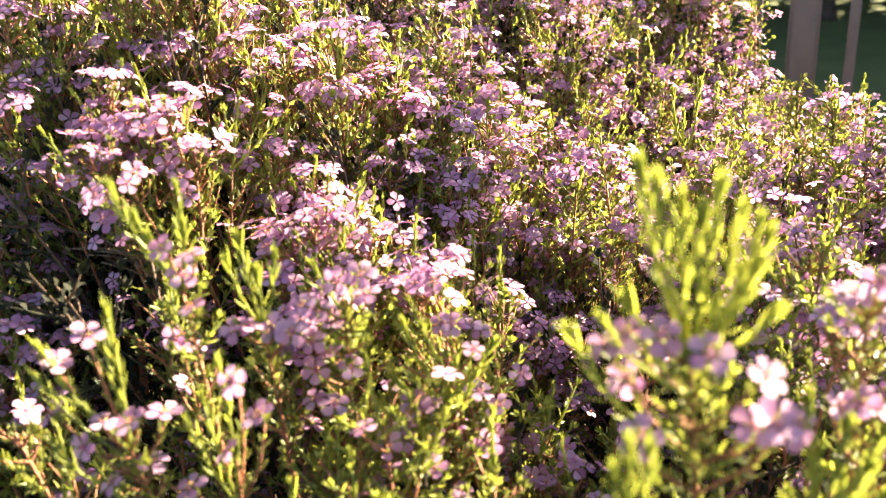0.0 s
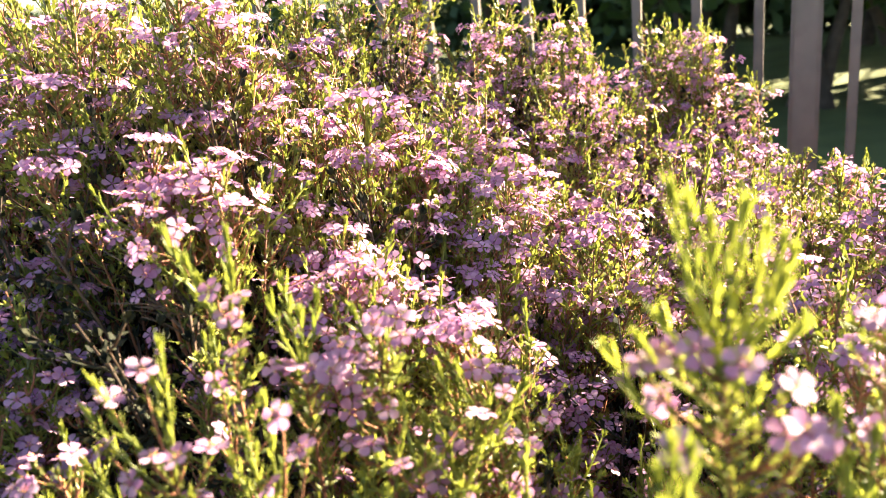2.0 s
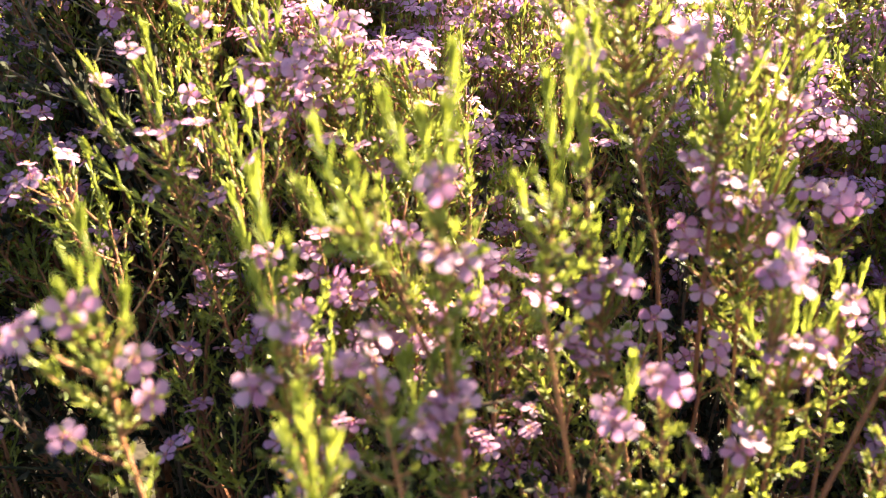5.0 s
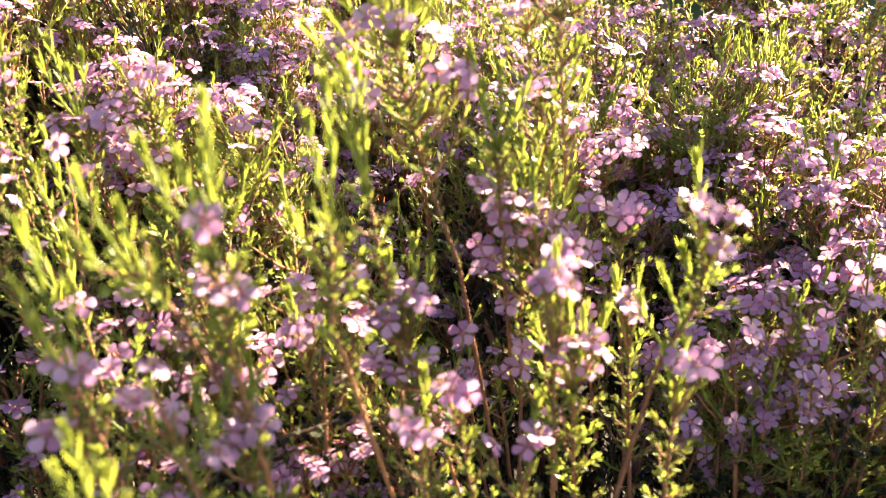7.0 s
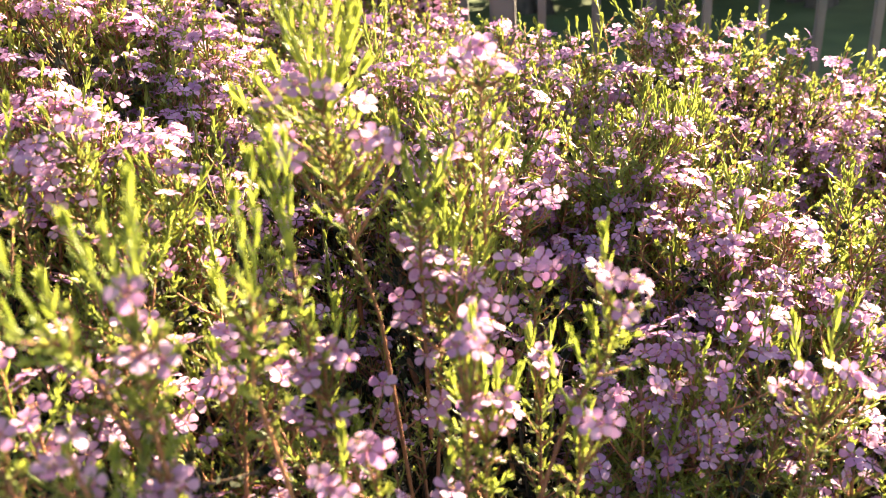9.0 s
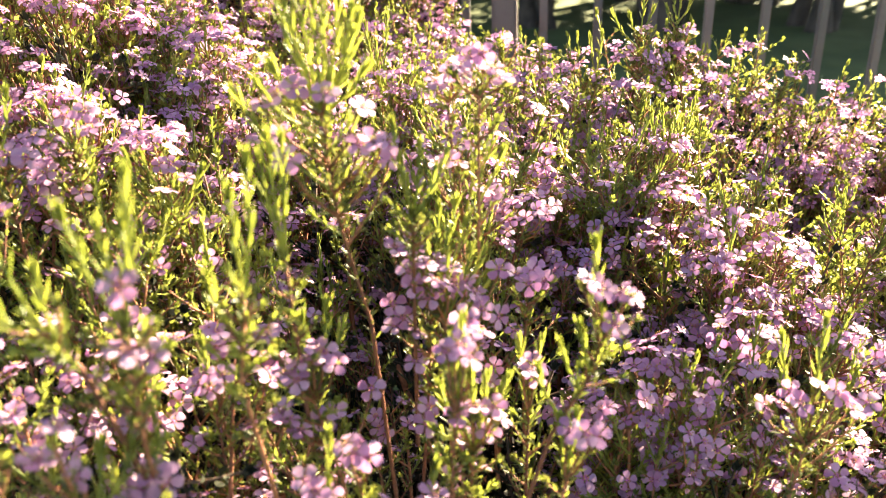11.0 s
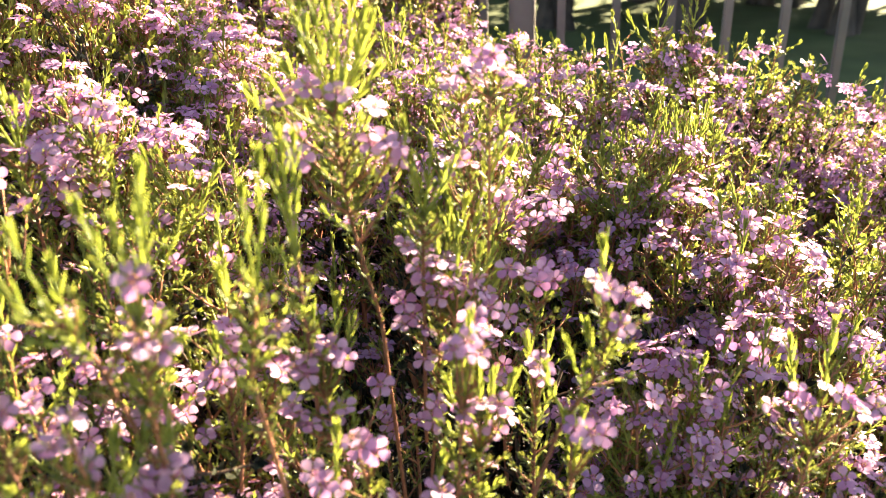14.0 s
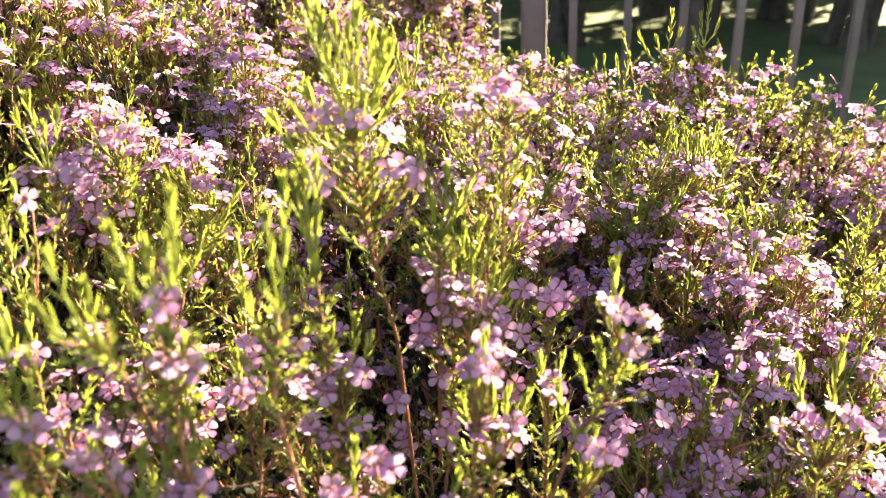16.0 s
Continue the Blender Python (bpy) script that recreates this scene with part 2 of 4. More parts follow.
def spray_kind(rng, length, arms, candles, fine):
    """A sprig that ends in a flat-topped spray: a few short arms fan out, each with one to three flowers that look up."""
    s, blooms = Soup(), []
    bend = np.array((rng.uniform(-0.1, 0.1), rng.uniform(-0.1, 0.1), 0)) * length
    main = [np.array((0, 0, 0.0)), np.array((0, 0, length * 0.5)) + bend * 0.3, np.array((0, 0, length - 0.008)) + bend]
    shoot(s, rng, main, False, fine, 0.0066, 0.0030 if fine else 0.0046, 0.40, 0.0016 if fine else 0.0022, 0.0014, 60, 38, True)
    turn = rng.uniform(0, 6.3)
    for i in range(7):
        h = 0.3 + 0.55 * (i + rng.uniform(0, 0.8)) / 7
        p, ax = along(main, h)
        turn += 2.4 + rng.uniform(-0.4, 0.4)
        out, bl = np.array((math.cos(turn), math.sin(turn), 0)), rng.uniform(0.014, 0.026)
        shoot(s, rng, [p, p + (out * 0.6 + ax * 0.6) * bl * 0.55, p + out * bl * 0.6 + ax * bl], rng.random() < 0.5, fine, 0.0062, 0.0025 if fine else 0.0042, 0.15, 0.0016 if fine else 0.0024, 0.0008, 58, 30)
    top, ax = along(main, 1)
    for i in range(arms):
        turn += 2.4 + rng.uniform(-0.3, 0.3)
        out = np.array((math.cos(turn), math.sin(turn), 0))
        reach = rng.uniform(0.006, 0.019)
        p, _ = along(main, rng.uniform(0.80, 0.95))
        e = top + out * reach + np.array((0, 0, 0.006 - reach * rng.uniform(0.0, 0.8)))
        shoot(s, rng, [p, (p + e) / 2 + out * reach * 0.2, e], False, fine, 0.0060, 0.0028 if fine else 0.0046, 0.25, 0.0016 if fine else 0.0024, 0.0007, 52, 34)
        for k in range(rng.choice((1, 1, 2, 2, 3))):
            o = np.array((rng.uniform(-1, 1), rng.uniform(-1, 1), rng.uniform(-0.2, 0.2))) * (0.0075 if k else 0.001)
            d = unit(out * rng.uniform(0.0, 0.9) + np.array((rng.uniform(-0.45, 0.45), rng.uniform(-0.45, 0.45), 1.0)))
            blooms.append((e + np.array((0, 0, 0.004)) + o, d, rng.uniform(0, 6.3), rng.uniform(0.80, 1.02)))
    for c in range(candles):
        p, ax = along(main, rng.uniform(0.7, 0.95))
        cl, w, t = rng.uniform(0.014, 0.030), rng.uniform(0, 6.3), rng.uniform(0.2, 0.5)
        out = np.array((math.cos(w), math.sin(w), 0))
        shoot(s, rng, [p, p + ax * cl * 0.5 + out * cl * t * 0.8, p + ax * cl + out * cl * t], True, fine, 0.0078, 0.0028 if fine else 0.0042, 0.12, 0.0015 if fine else 0.0021, 0.0009, 36, 17)
    return s, blooms


def plume_kind(rng, length, arms, share, candles, fine):
    """A tall column: short side branches all the way up, many of them ending in a nodding cluster of flowers."""
    s, blooms = Soup(), []
    bend = np.array((rng.uniform(-0.1, 0.1), rng.uniform(-0.1, 0.1), 0)) * length
    main = [np.array((0, 0, 0.0)), np.array((0, 0, length * 0.5)) + bend * 0.3, np.array((0, 0, length)) + bend]
    shoot(s, rng, main, False, fine, 0.0062, 0.0036 if fine else 0.0055, 0.3, 0.0016 if fine else 0.0023, 0.0014, 60, 38, True)
    turn = rng.uniform(0, 6.3)
    for i in range(arms):
        h = 0.12 + 0.86 * (i + rng.uniform(0, 0.8)) / arms
        p, ax = along(main, h)
        turn += 2.4 + rng.uniform(-0.4, 0.4)
        out = np.array((math.cos(turn), math.sin(turn), 0))
        bl = rng.uniform(0.016, 0.032) * (1.2 - 0.5 * h)
        e = p + out * bl * 0.8 + ax * bl * 0.6
        shoot(s, rng, [p, p + (out * 0.55 + ax * 0.5) * bl * 0.6, e], rng.random() < 0.4, fine, 0.0060, 0.0026 if fine else 0.0044, 0.15, 0.0016 if fine else 0.0025, 0.0008, 60, 34)
        if rng.random() < share:
            for k in range(rng.choice((2, 3, 4, 5, 6))):
                o = np.array((rng.uniform(-1, 1), rng.uniform(-1, 1), rng.uniform(-0.35, 0.35))) * 0.010 + out * 0.003
                d = unit(out * rng.uniform(0.15, 0.85) + np.array((rng.uniform(-0.4, 0.4), rng.uniform(-0.4, 0.4), rng.uniform(0.5, 1.1))))
                blooms.append((e + o, d, rng.uniform(0, 6.3), rng.uniform(0.82, 1.05)))
    for c in range(candles):
        p, ax = along(main, rng.uniform(0.8, 1.0))
        cl, w, t = rng.uniform(0.016, 0.036), rng.uniform(0, 6.3), rng.uniform(0.1, 0.4)
        out = np.array((math.cos(w), math.sin(w), 0))
        shoot(s, rng, [p, p + ax * cl * 0.5 + out * cl * t * 0.8, p + ax * cl + out * cl * t], True, fine, 0.0078, 0.0028 if fine else 0.0042, 0.12, 0.0015 if fine else 0.0021, 0.0009, 36, 17)
    return s, blooms


# ---- ground, fence, distance ----
def part(name, soup, mats, parent=None, label="", smooth=True):
    ob = new(name, soup.mesh(name, mats, smooth))
    ob.parent = parent
    if label:
        tagged(ob, label)
    return ob


def sheet(name, x0, x1, y0, y1, nx, ny, z, mat, label, category):
    xs, ys = np.linspace(x0, x1, nx), np.linspace(y0, y1, ny)
    v = [(x, y, z(x, y)) for y in ys for x in xs]
    t = []
    for j in range(ny - 1):
        for i in range(nx - 1):
            a = j * nx + i
            t += [(a, a + 1, a + nx + 1), (a, a + nx + 1, a + nx)]
    s = Soup()
    s.add(v, t, 0)
    return tagged(part(name, s, [mat]), label, category, kind="structure")


sheet("ground", -400, 400, -400, 400, 60, 60, lambda x, y: 0.0, LAWN, "flat mown green lawn reaching far beyond the fence", "lawn")
sheet("soil_bed", -2.2, 1.6, -0.9, 1.42, 60, 40, lambda x, y: 0.004 + 0.03 * max(0, noise.noise((x * 3, y * 3, 0)) + 0.4), SOIL, "dark bare soil bed under the flowering shrubs", "soil")


def box(soup, lo, hi, mat=0, bevel=0.0):
    bm = bmesh.new()
    bmesh.ops.create_cube(bm, size=1)
    for v in bm.verts:
        v.co = [l + (h - l) * (c + 0.5) for l, h, c in zip(lo, hi, v.co)]
    if bevel:
        bmesh.ops.bevel(bm, geom=bm.edges[:], offset=bevel, segments=2, affect="EDGES")
    bmesh.ops.triangulate(bm, faces=bm.faces[:])
    bm.verts.index_update()
    soup.add([v.co[:] for v in bm.verts], [[v.index for v in f.verts] for f in bm.faces], mat)
    bm.free()


def fence():
    """Upright steel bars between two rails, with a thicker post; the line runs at 22 degrees to the x axis."""
    top = tagged(new("metal_fence"), "grey-brown painted steel fence of upright bars behind the shrubs", "fence")
    top.matrix_world = pose(0.60, 1.494, 0, 0, 0, -22)

    def bar_mesh(half, height):
        s = Soup()
        box(s, (-half, -half, 0.02), (half, half, height), 0, half * 0.25)
        return s.mesh("bar", [STEEL], False)
    bar, post = bar_mesh(0.0085, 1.84), bar_mesh(0.026, 1.95)
    for side in (-1, 1):
        for k in range(20 if side < 0 else 14):
            o = new("bar", bar)
            o.parent, o.location = top, (side * (0.080 + 0.11 * k), 0, 0)
    for x in (0.0, -2.38, 1.72):
        o = new("post", post)
        o.parent, o.location = top, (x, 0, 0)
    for z in (0.12, 1.7):
        s = Soup()
        box(s, (-2.35, -0.006, z - 0.018), (1.69, 0.006, z + 0.018), 0, 0.002)
        part("rail", s, [STEEL], top, smooth=False)


fence()


def tree(x, y, height, clear, spread, stems, seed, label):
    """Leaning trunks that fork into limbs, and a crown of many small leaf clumps with gaps."""
    rng = random.Random(seed)
    base = tagged(new("tree"), label, "tree", "trees beyond the fence")
    base.location = (x, y, 0)
    wood, leaves, tips = Soup(), Soup(), []
    for k in range(stems):
        w = rng.uniform(0, 6.3)
        lean = np.array((math.cos(w), math.sin(w), 0)) * spread * rng.uniform(0.2, 0.5)
        foot = np.array((rng.uniform(-0.2, 0.2), rng.uniform(-0.2, 0.2), -0.03))
        mid, head = foot + lean * 0.45 + (0, 0, clear), foot + lean + (0, 0, height * 0.75)
        tube(wood, [foot, foot + lean * 0.2 + (0, 0, clear * 0.5), mid, head], 0.075, 0.02, 0, 7)
        for j in range(7):
            p = mid + (head - mid) * rng.uniform(0, 1)
            q = p + np.array((rng.uniform(-1, 1) * spread * 0.6, rng.uniform(-1, 1) * spread * 0.6, rng.uniform(0.05, 0.3) * height))
            tube(wood, [p, (p + q) / 2 + (0, 0, 0.05), q], 0.022, 0.006, 0, 4)
            tips += [q, (p + q) / 2]
    for p in tips:
        for j in range(130):
            d = np.array((rng.gauss(0, 1), rng.gauss(0, 1), rng.gauss(0, 0.7))) * spread * 0.2
            q = p + d
            a = unit((rng.gauss(0, 1), rng.gauss(0, 1), rng.gauss(0, 0.6)))
            b = unit(np.cross(a, (rng.gauss(0, 1), rng.gauss(0, 1), rng.gauss(0, 1))))
            l, wd = rng.uniform(0.09, 0.17), rng.uniform(0.03, 0.055)
            leaves.add([q, q + a * l * 0.5 + b * wd, q + a * l, q + a * l * 0.5 - b * wd], [(0, 1, 2), (0, 2, 3)], 0)
    part("trunk", wood, [TRUNK], base)
    part("crown", leaves, [CROWN], base)


# trees at (6.8, 6.6), (4.6, 6.2), (3.5, 6.9), (5.8, 5.6): added to shade the lawn
TREES = [(6.8, 6.6, 3.4, 0.9, 1.4, 3),
         (1.6, 6.2, 3.2, 0.9, 1.1, 4), (2.5, 5.9, 3.0, 0.7, 1.0, 4), (3.3, 5.5, 2.9, 0.8, 1.0, 4), (4.0, 5.0, 2.7, 0.8, 0.9, 4), (4.8, 4.3, 2.6, 0.8, 0.9, 3),
         (4.6, 6.2, 2.9, 0.7, 1.3, 4), (3.5, 6.9, 3.0, 0.7, 1.3, 4), (5.8, 5.6, 3.0, 0.8, 1.2, 4), (2.3, 9.4, 4.2, 0.8, 1.5, 3), (4.4, 9.0, 4.0, 0.7, 1.5, 3), (6.6, 8.0, 3.6, 0.7, 1.4, 3), (0.5, 8.6, 4.2, 0.5, 1.3, 3), (-2.0, 7.0, 3.4, 0.8, 0.7, 2)]
for i, (x, y, h, c, sp, st) in enumerate(TREES):
    tree(x, y, h, c, sp, st, 100 + i, "dark leafy multi-stemmed tree beyond the fence, in a row partly added for lawn shade")


def hedge(name, x0, y0, x1, y1, height, depth, seed, label, n):
    """A far bank of foliage: many leaf clumps over an uneven core."""
    rng = random.Random(seed)
    s = Soup()
    for i in range(n):
        u = rng.random()
        x, y = x0 + (x1 - x0) * u, y0 + (y1 - y0) * u
        hh = height * (0.75 + 0.4 * noise.noise((u * 9, seed, 0)))
        p = np.array((x + rng.uniform(-1, 1) * depth, y + rng.uniform(-1, 1) * depth, hh * rng.random() ** 0.7))
        size = height * 0.06
        a = unit((rng.gauss(0, 1), rng.gauss(0, 1), rng.gauss(0, 1)))
        b = unit(np.cross(a, (rng.gauss(0, 1), rng.gauss(0, 1), rng.gauss(0, 1))))
        s.add([p - a * size, p + b * size * 0.6, p + a * size, p - b * size * 0.6], [(0, 1, 2), (0, 2, 3)], 0)
    return tagged(part(name, s, [FAR]), label, "hedge", kind="stuff")


hedge("far_hedge", 0.2, 12.5, 13.0, 9.0, 3.2, 0.6, 3, "dark green dense bank of shrubs behind the trees", 16000)
hedge("low_hedge", -14.0, 14.0, 0.4, 12.5, 1.35, 0.5, 8, "low dark green hedge across the far side of the lawn", 16000)
hedge("distant_woods", -60, 70, 60, 70, 2.6, 3, 5, "low dark line of distant woods along the horizon", 6000)

# ---- the flowering shrubs ----
SHRUBS = [(-0.12, 0.22), (0.13, 0.13), (-0.01, 0.50), (-0.36, 0.40), (-0.42, 0.95), (0.12, 0.86), (0.31, 0.30), (0.56, 0.68), (0.36, 0.95), (-0.85, 0.75), (0.62, 0.25)]
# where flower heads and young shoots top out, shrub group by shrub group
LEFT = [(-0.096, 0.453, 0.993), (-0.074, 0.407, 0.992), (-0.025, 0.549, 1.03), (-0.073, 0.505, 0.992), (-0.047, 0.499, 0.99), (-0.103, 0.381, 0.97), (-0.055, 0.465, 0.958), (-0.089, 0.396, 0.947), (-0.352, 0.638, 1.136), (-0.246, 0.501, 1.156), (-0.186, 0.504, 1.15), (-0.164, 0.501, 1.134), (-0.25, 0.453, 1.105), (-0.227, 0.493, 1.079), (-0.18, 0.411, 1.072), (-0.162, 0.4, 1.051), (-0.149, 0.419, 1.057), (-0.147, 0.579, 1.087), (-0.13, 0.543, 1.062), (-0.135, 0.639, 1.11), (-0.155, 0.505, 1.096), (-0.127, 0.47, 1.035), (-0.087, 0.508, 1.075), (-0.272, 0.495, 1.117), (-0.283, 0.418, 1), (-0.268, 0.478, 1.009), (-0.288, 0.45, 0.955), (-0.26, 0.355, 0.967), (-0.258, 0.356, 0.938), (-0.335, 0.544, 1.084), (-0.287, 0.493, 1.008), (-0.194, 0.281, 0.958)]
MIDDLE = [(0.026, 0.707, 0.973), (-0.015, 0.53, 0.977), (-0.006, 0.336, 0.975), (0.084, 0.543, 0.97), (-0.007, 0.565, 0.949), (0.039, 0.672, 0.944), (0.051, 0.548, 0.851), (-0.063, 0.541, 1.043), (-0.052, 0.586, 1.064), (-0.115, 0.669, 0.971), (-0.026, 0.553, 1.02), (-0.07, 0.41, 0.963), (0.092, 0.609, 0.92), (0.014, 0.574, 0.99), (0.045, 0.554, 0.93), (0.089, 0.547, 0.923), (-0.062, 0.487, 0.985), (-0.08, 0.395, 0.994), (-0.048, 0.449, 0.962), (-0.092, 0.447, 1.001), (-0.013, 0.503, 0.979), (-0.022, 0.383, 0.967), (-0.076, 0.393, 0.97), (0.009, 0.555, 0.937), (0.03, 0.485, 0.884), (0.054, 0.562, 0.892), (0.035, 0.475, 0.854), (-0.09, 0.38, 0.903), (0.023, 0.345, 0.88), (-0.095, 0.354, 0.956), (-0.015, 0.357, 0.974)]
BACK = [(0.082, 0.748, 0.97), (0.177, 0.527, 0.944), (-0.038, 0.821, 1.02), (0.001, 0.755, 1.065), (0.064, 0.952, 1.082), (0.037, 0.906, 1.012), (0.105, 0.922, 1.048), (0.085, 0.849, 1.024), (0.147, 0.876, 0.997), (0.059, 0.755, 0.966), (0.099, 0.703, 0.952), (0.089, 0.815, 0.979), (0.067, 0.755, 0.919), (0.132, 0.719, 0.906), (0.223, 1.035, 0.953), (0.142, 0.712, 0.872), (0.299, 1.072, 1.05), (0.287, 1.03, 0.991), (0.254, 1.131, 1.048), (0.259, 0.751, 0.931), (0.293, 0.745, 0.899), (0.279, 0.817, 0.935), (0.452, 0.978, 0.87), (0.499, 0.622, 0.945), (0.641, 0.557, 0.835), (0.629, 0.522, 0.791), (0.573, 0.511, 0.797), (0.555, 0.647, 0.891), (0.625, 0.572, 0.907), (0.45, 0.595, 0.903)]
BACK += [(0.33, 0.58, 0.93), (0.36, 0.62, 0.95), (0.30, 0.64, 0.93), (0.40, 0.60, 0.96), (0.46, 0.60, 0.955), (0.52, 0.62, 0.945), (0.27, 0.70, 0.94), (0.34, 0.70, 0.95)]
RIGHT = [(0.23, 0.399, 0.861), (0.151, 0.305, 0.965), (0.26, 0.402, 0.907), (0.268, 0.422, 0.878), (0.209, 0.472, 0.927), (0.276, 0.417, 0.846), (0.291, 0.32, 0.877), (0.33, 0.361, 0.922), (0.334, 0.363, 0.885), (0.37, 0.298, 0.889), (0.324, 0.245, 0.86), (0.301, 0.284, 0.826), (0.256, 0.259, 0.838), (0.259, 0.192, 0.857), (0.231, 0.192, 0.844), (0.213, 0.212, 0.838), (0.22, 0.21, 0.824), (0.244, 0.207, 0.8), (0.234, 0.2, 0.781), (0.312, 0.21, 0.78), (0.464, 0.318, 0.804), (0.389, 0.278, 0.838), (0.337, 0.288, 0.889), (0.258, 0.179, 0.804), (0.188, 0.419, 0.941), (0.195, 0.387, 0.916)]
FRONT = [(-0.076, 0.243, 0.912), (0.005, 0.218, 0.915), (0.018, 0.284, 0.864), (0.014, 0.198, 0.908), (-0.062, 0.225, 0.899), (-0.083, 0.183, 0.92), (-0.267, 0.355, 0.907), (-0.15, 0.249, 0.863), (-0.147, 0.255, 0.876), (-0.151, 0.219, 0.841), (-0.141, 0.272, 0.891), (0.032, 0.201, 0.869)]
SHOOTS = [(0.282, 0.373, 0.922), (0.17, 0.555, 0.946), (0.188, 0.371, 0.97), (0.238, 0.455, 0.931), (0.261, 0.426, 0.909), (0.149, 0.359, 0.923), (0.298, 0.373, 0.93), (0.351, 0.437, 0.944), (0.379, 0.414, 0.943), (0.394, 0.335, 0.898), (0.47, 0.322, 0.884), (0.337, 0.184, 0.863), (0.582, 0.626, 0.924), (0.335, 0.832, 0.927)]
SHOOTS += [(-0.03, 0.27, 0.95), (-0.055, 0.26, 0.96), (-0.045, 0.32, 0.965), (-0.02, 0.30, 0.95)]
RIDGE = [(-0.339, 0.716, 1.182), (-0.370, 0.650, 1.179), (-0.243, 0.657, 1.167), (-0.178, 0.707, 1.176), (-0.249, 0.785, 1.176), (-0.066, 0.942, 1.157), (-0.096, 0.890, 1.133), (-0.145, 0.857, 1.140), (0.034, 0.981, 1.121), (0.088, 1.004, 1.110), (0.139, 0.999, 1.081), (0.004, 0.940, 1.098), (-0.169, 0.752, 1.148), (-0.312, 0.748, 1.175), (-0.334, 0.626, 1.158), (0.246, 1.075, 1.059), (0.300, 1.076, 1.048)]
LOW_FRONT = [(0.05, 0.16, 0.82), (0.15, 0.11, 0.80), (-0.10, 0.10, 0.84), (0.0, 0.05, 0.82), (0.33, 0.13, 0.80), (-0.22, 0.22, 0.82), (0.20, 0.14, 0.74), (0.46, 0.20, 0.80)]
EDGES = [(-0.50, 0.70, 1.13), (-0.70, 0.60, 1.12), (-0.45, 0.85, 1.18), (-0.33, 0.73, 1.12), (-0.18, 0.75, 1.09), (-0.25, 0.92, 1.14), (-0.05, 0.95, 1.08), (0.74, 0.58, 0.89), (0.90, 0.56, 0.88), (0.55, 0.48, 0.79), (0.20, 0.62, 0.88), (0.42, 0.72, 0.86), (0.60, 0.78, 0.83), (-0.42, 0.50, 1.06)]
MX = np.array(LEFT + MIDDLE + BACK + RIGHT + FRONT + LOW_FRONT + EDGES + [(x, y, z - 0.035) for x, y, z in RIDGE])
HOLLOWS = [(0.20, 0.13, 0.075), (0.25, 0.13, 0.06), (-0.16, 0.20, 0.075), (-0.21, 0.29, 0.06), (-0.20, 0.40, 0.04), (0.115, 0.47, 0.05), (-0.11, 0.43, 0.03), (0.03, 0.42, 0.045), (0.10, 0.30, 0.06)]


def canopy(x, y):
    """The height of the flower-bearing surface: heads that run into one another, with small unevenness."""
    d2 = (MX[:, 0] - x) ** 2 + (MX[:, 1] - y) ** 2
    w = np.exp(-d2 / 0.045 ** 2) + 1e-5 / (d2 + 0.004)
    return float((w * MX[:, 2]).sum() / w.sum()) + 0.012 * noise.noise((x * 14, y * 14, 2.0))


def in_bed(x, y):
    return abs(x - 0.1) < 0.42 + 0.75 * y and y < (1.12 if x < 0.36 else 0.82 - 0.30 * (x - 0.36))


KINDS = []
kr = random.Random(21)
for fine in (True, False):
    row = []
    for i in range(5):
        row.append(spray_kind(kr, kr.uniform(0.10, 0.13), kr.choice((4, 5, 6, 7)), kr.choice((0, 0, 1, 2)), fine))       # flat sprays
    for i in range(3):
        row.append(plume_kind(kr, kr.uniform(0.19, 0.24), 22, 0.56, 1, fine))                            # flowering columns
    for i in range(4):
        row.append(sprig_kind(kr, kr.uniform(0.10, 0.14), 12, 0.06, (1, 2, 2, 3)[i], fine, 0.25))        # leafy, with shoots
    for i in range(2):
        row.append(plume_kind(kr, kr.uniform(0.15, 0.19), 18, 0.16, 4, fine))                            # green plumes on the ridge
    for i in range(2):
        row.append(spray_kind(kr, kr.uniform(0.08, 0.10), 2 + i, 0, fine))                               # small sprays low in the front
    KINDS.append(row)
SPRAYS, COLUMNS, LEAFY, TOPS = range(0, 5), range(5, 8), range(8, 12), range(12, 14)
LOW = [sprig_kind(kr, 0.12, 5, 0, 0, False, 0.2)[0].arrays() for i in range(3)]
MESHES = [s.mesh("sprig", PLANT) for s, _ in KINDS[0]]
PLAIN = [s.arrays() for s, _ in KINDS[1]]
TALL = [max(v[2] for v in s.v[0]) for s, _ in KINDS[0]]
PLAIN_FLOWER = [b.arrays() for b in PLAIN_BLOOMS]


def lay(soup, arrays, m):
    v, f, mat = arrays
    a = np.array(m)
    soup.add(v @ a[:3, :3].T + a[:3, 3], f, mat)


def shrub_root(i):
    x, y = SHRUBS[i]
    ob = tagged(new("flowering_shrub"), "dense evergreen shrub with needle leaves and small pink flowers", "shrub", "flowering shrubs in the bed")
    ob.location = (x, y, 0.0)
    return ob


def nearest(x, y):
    return min(range(len(SHRUBS)), key=lambda i: math.hypot(x - SHRUBS[i][0], y - SHRUBS[i][1]))


ROOTS = [shrub_root(i) for i in range(len(SHRUBS))]
pr = random.Random(5)
places = [[] for _ in SHRUBS]
hollows = [[] for _ in SHRUBS]


def put(x, y, tip, kind, lx=0.0, ly=0.0):
    places[nearest(x, y)].append((x, y, tip, lx, ly, kind))


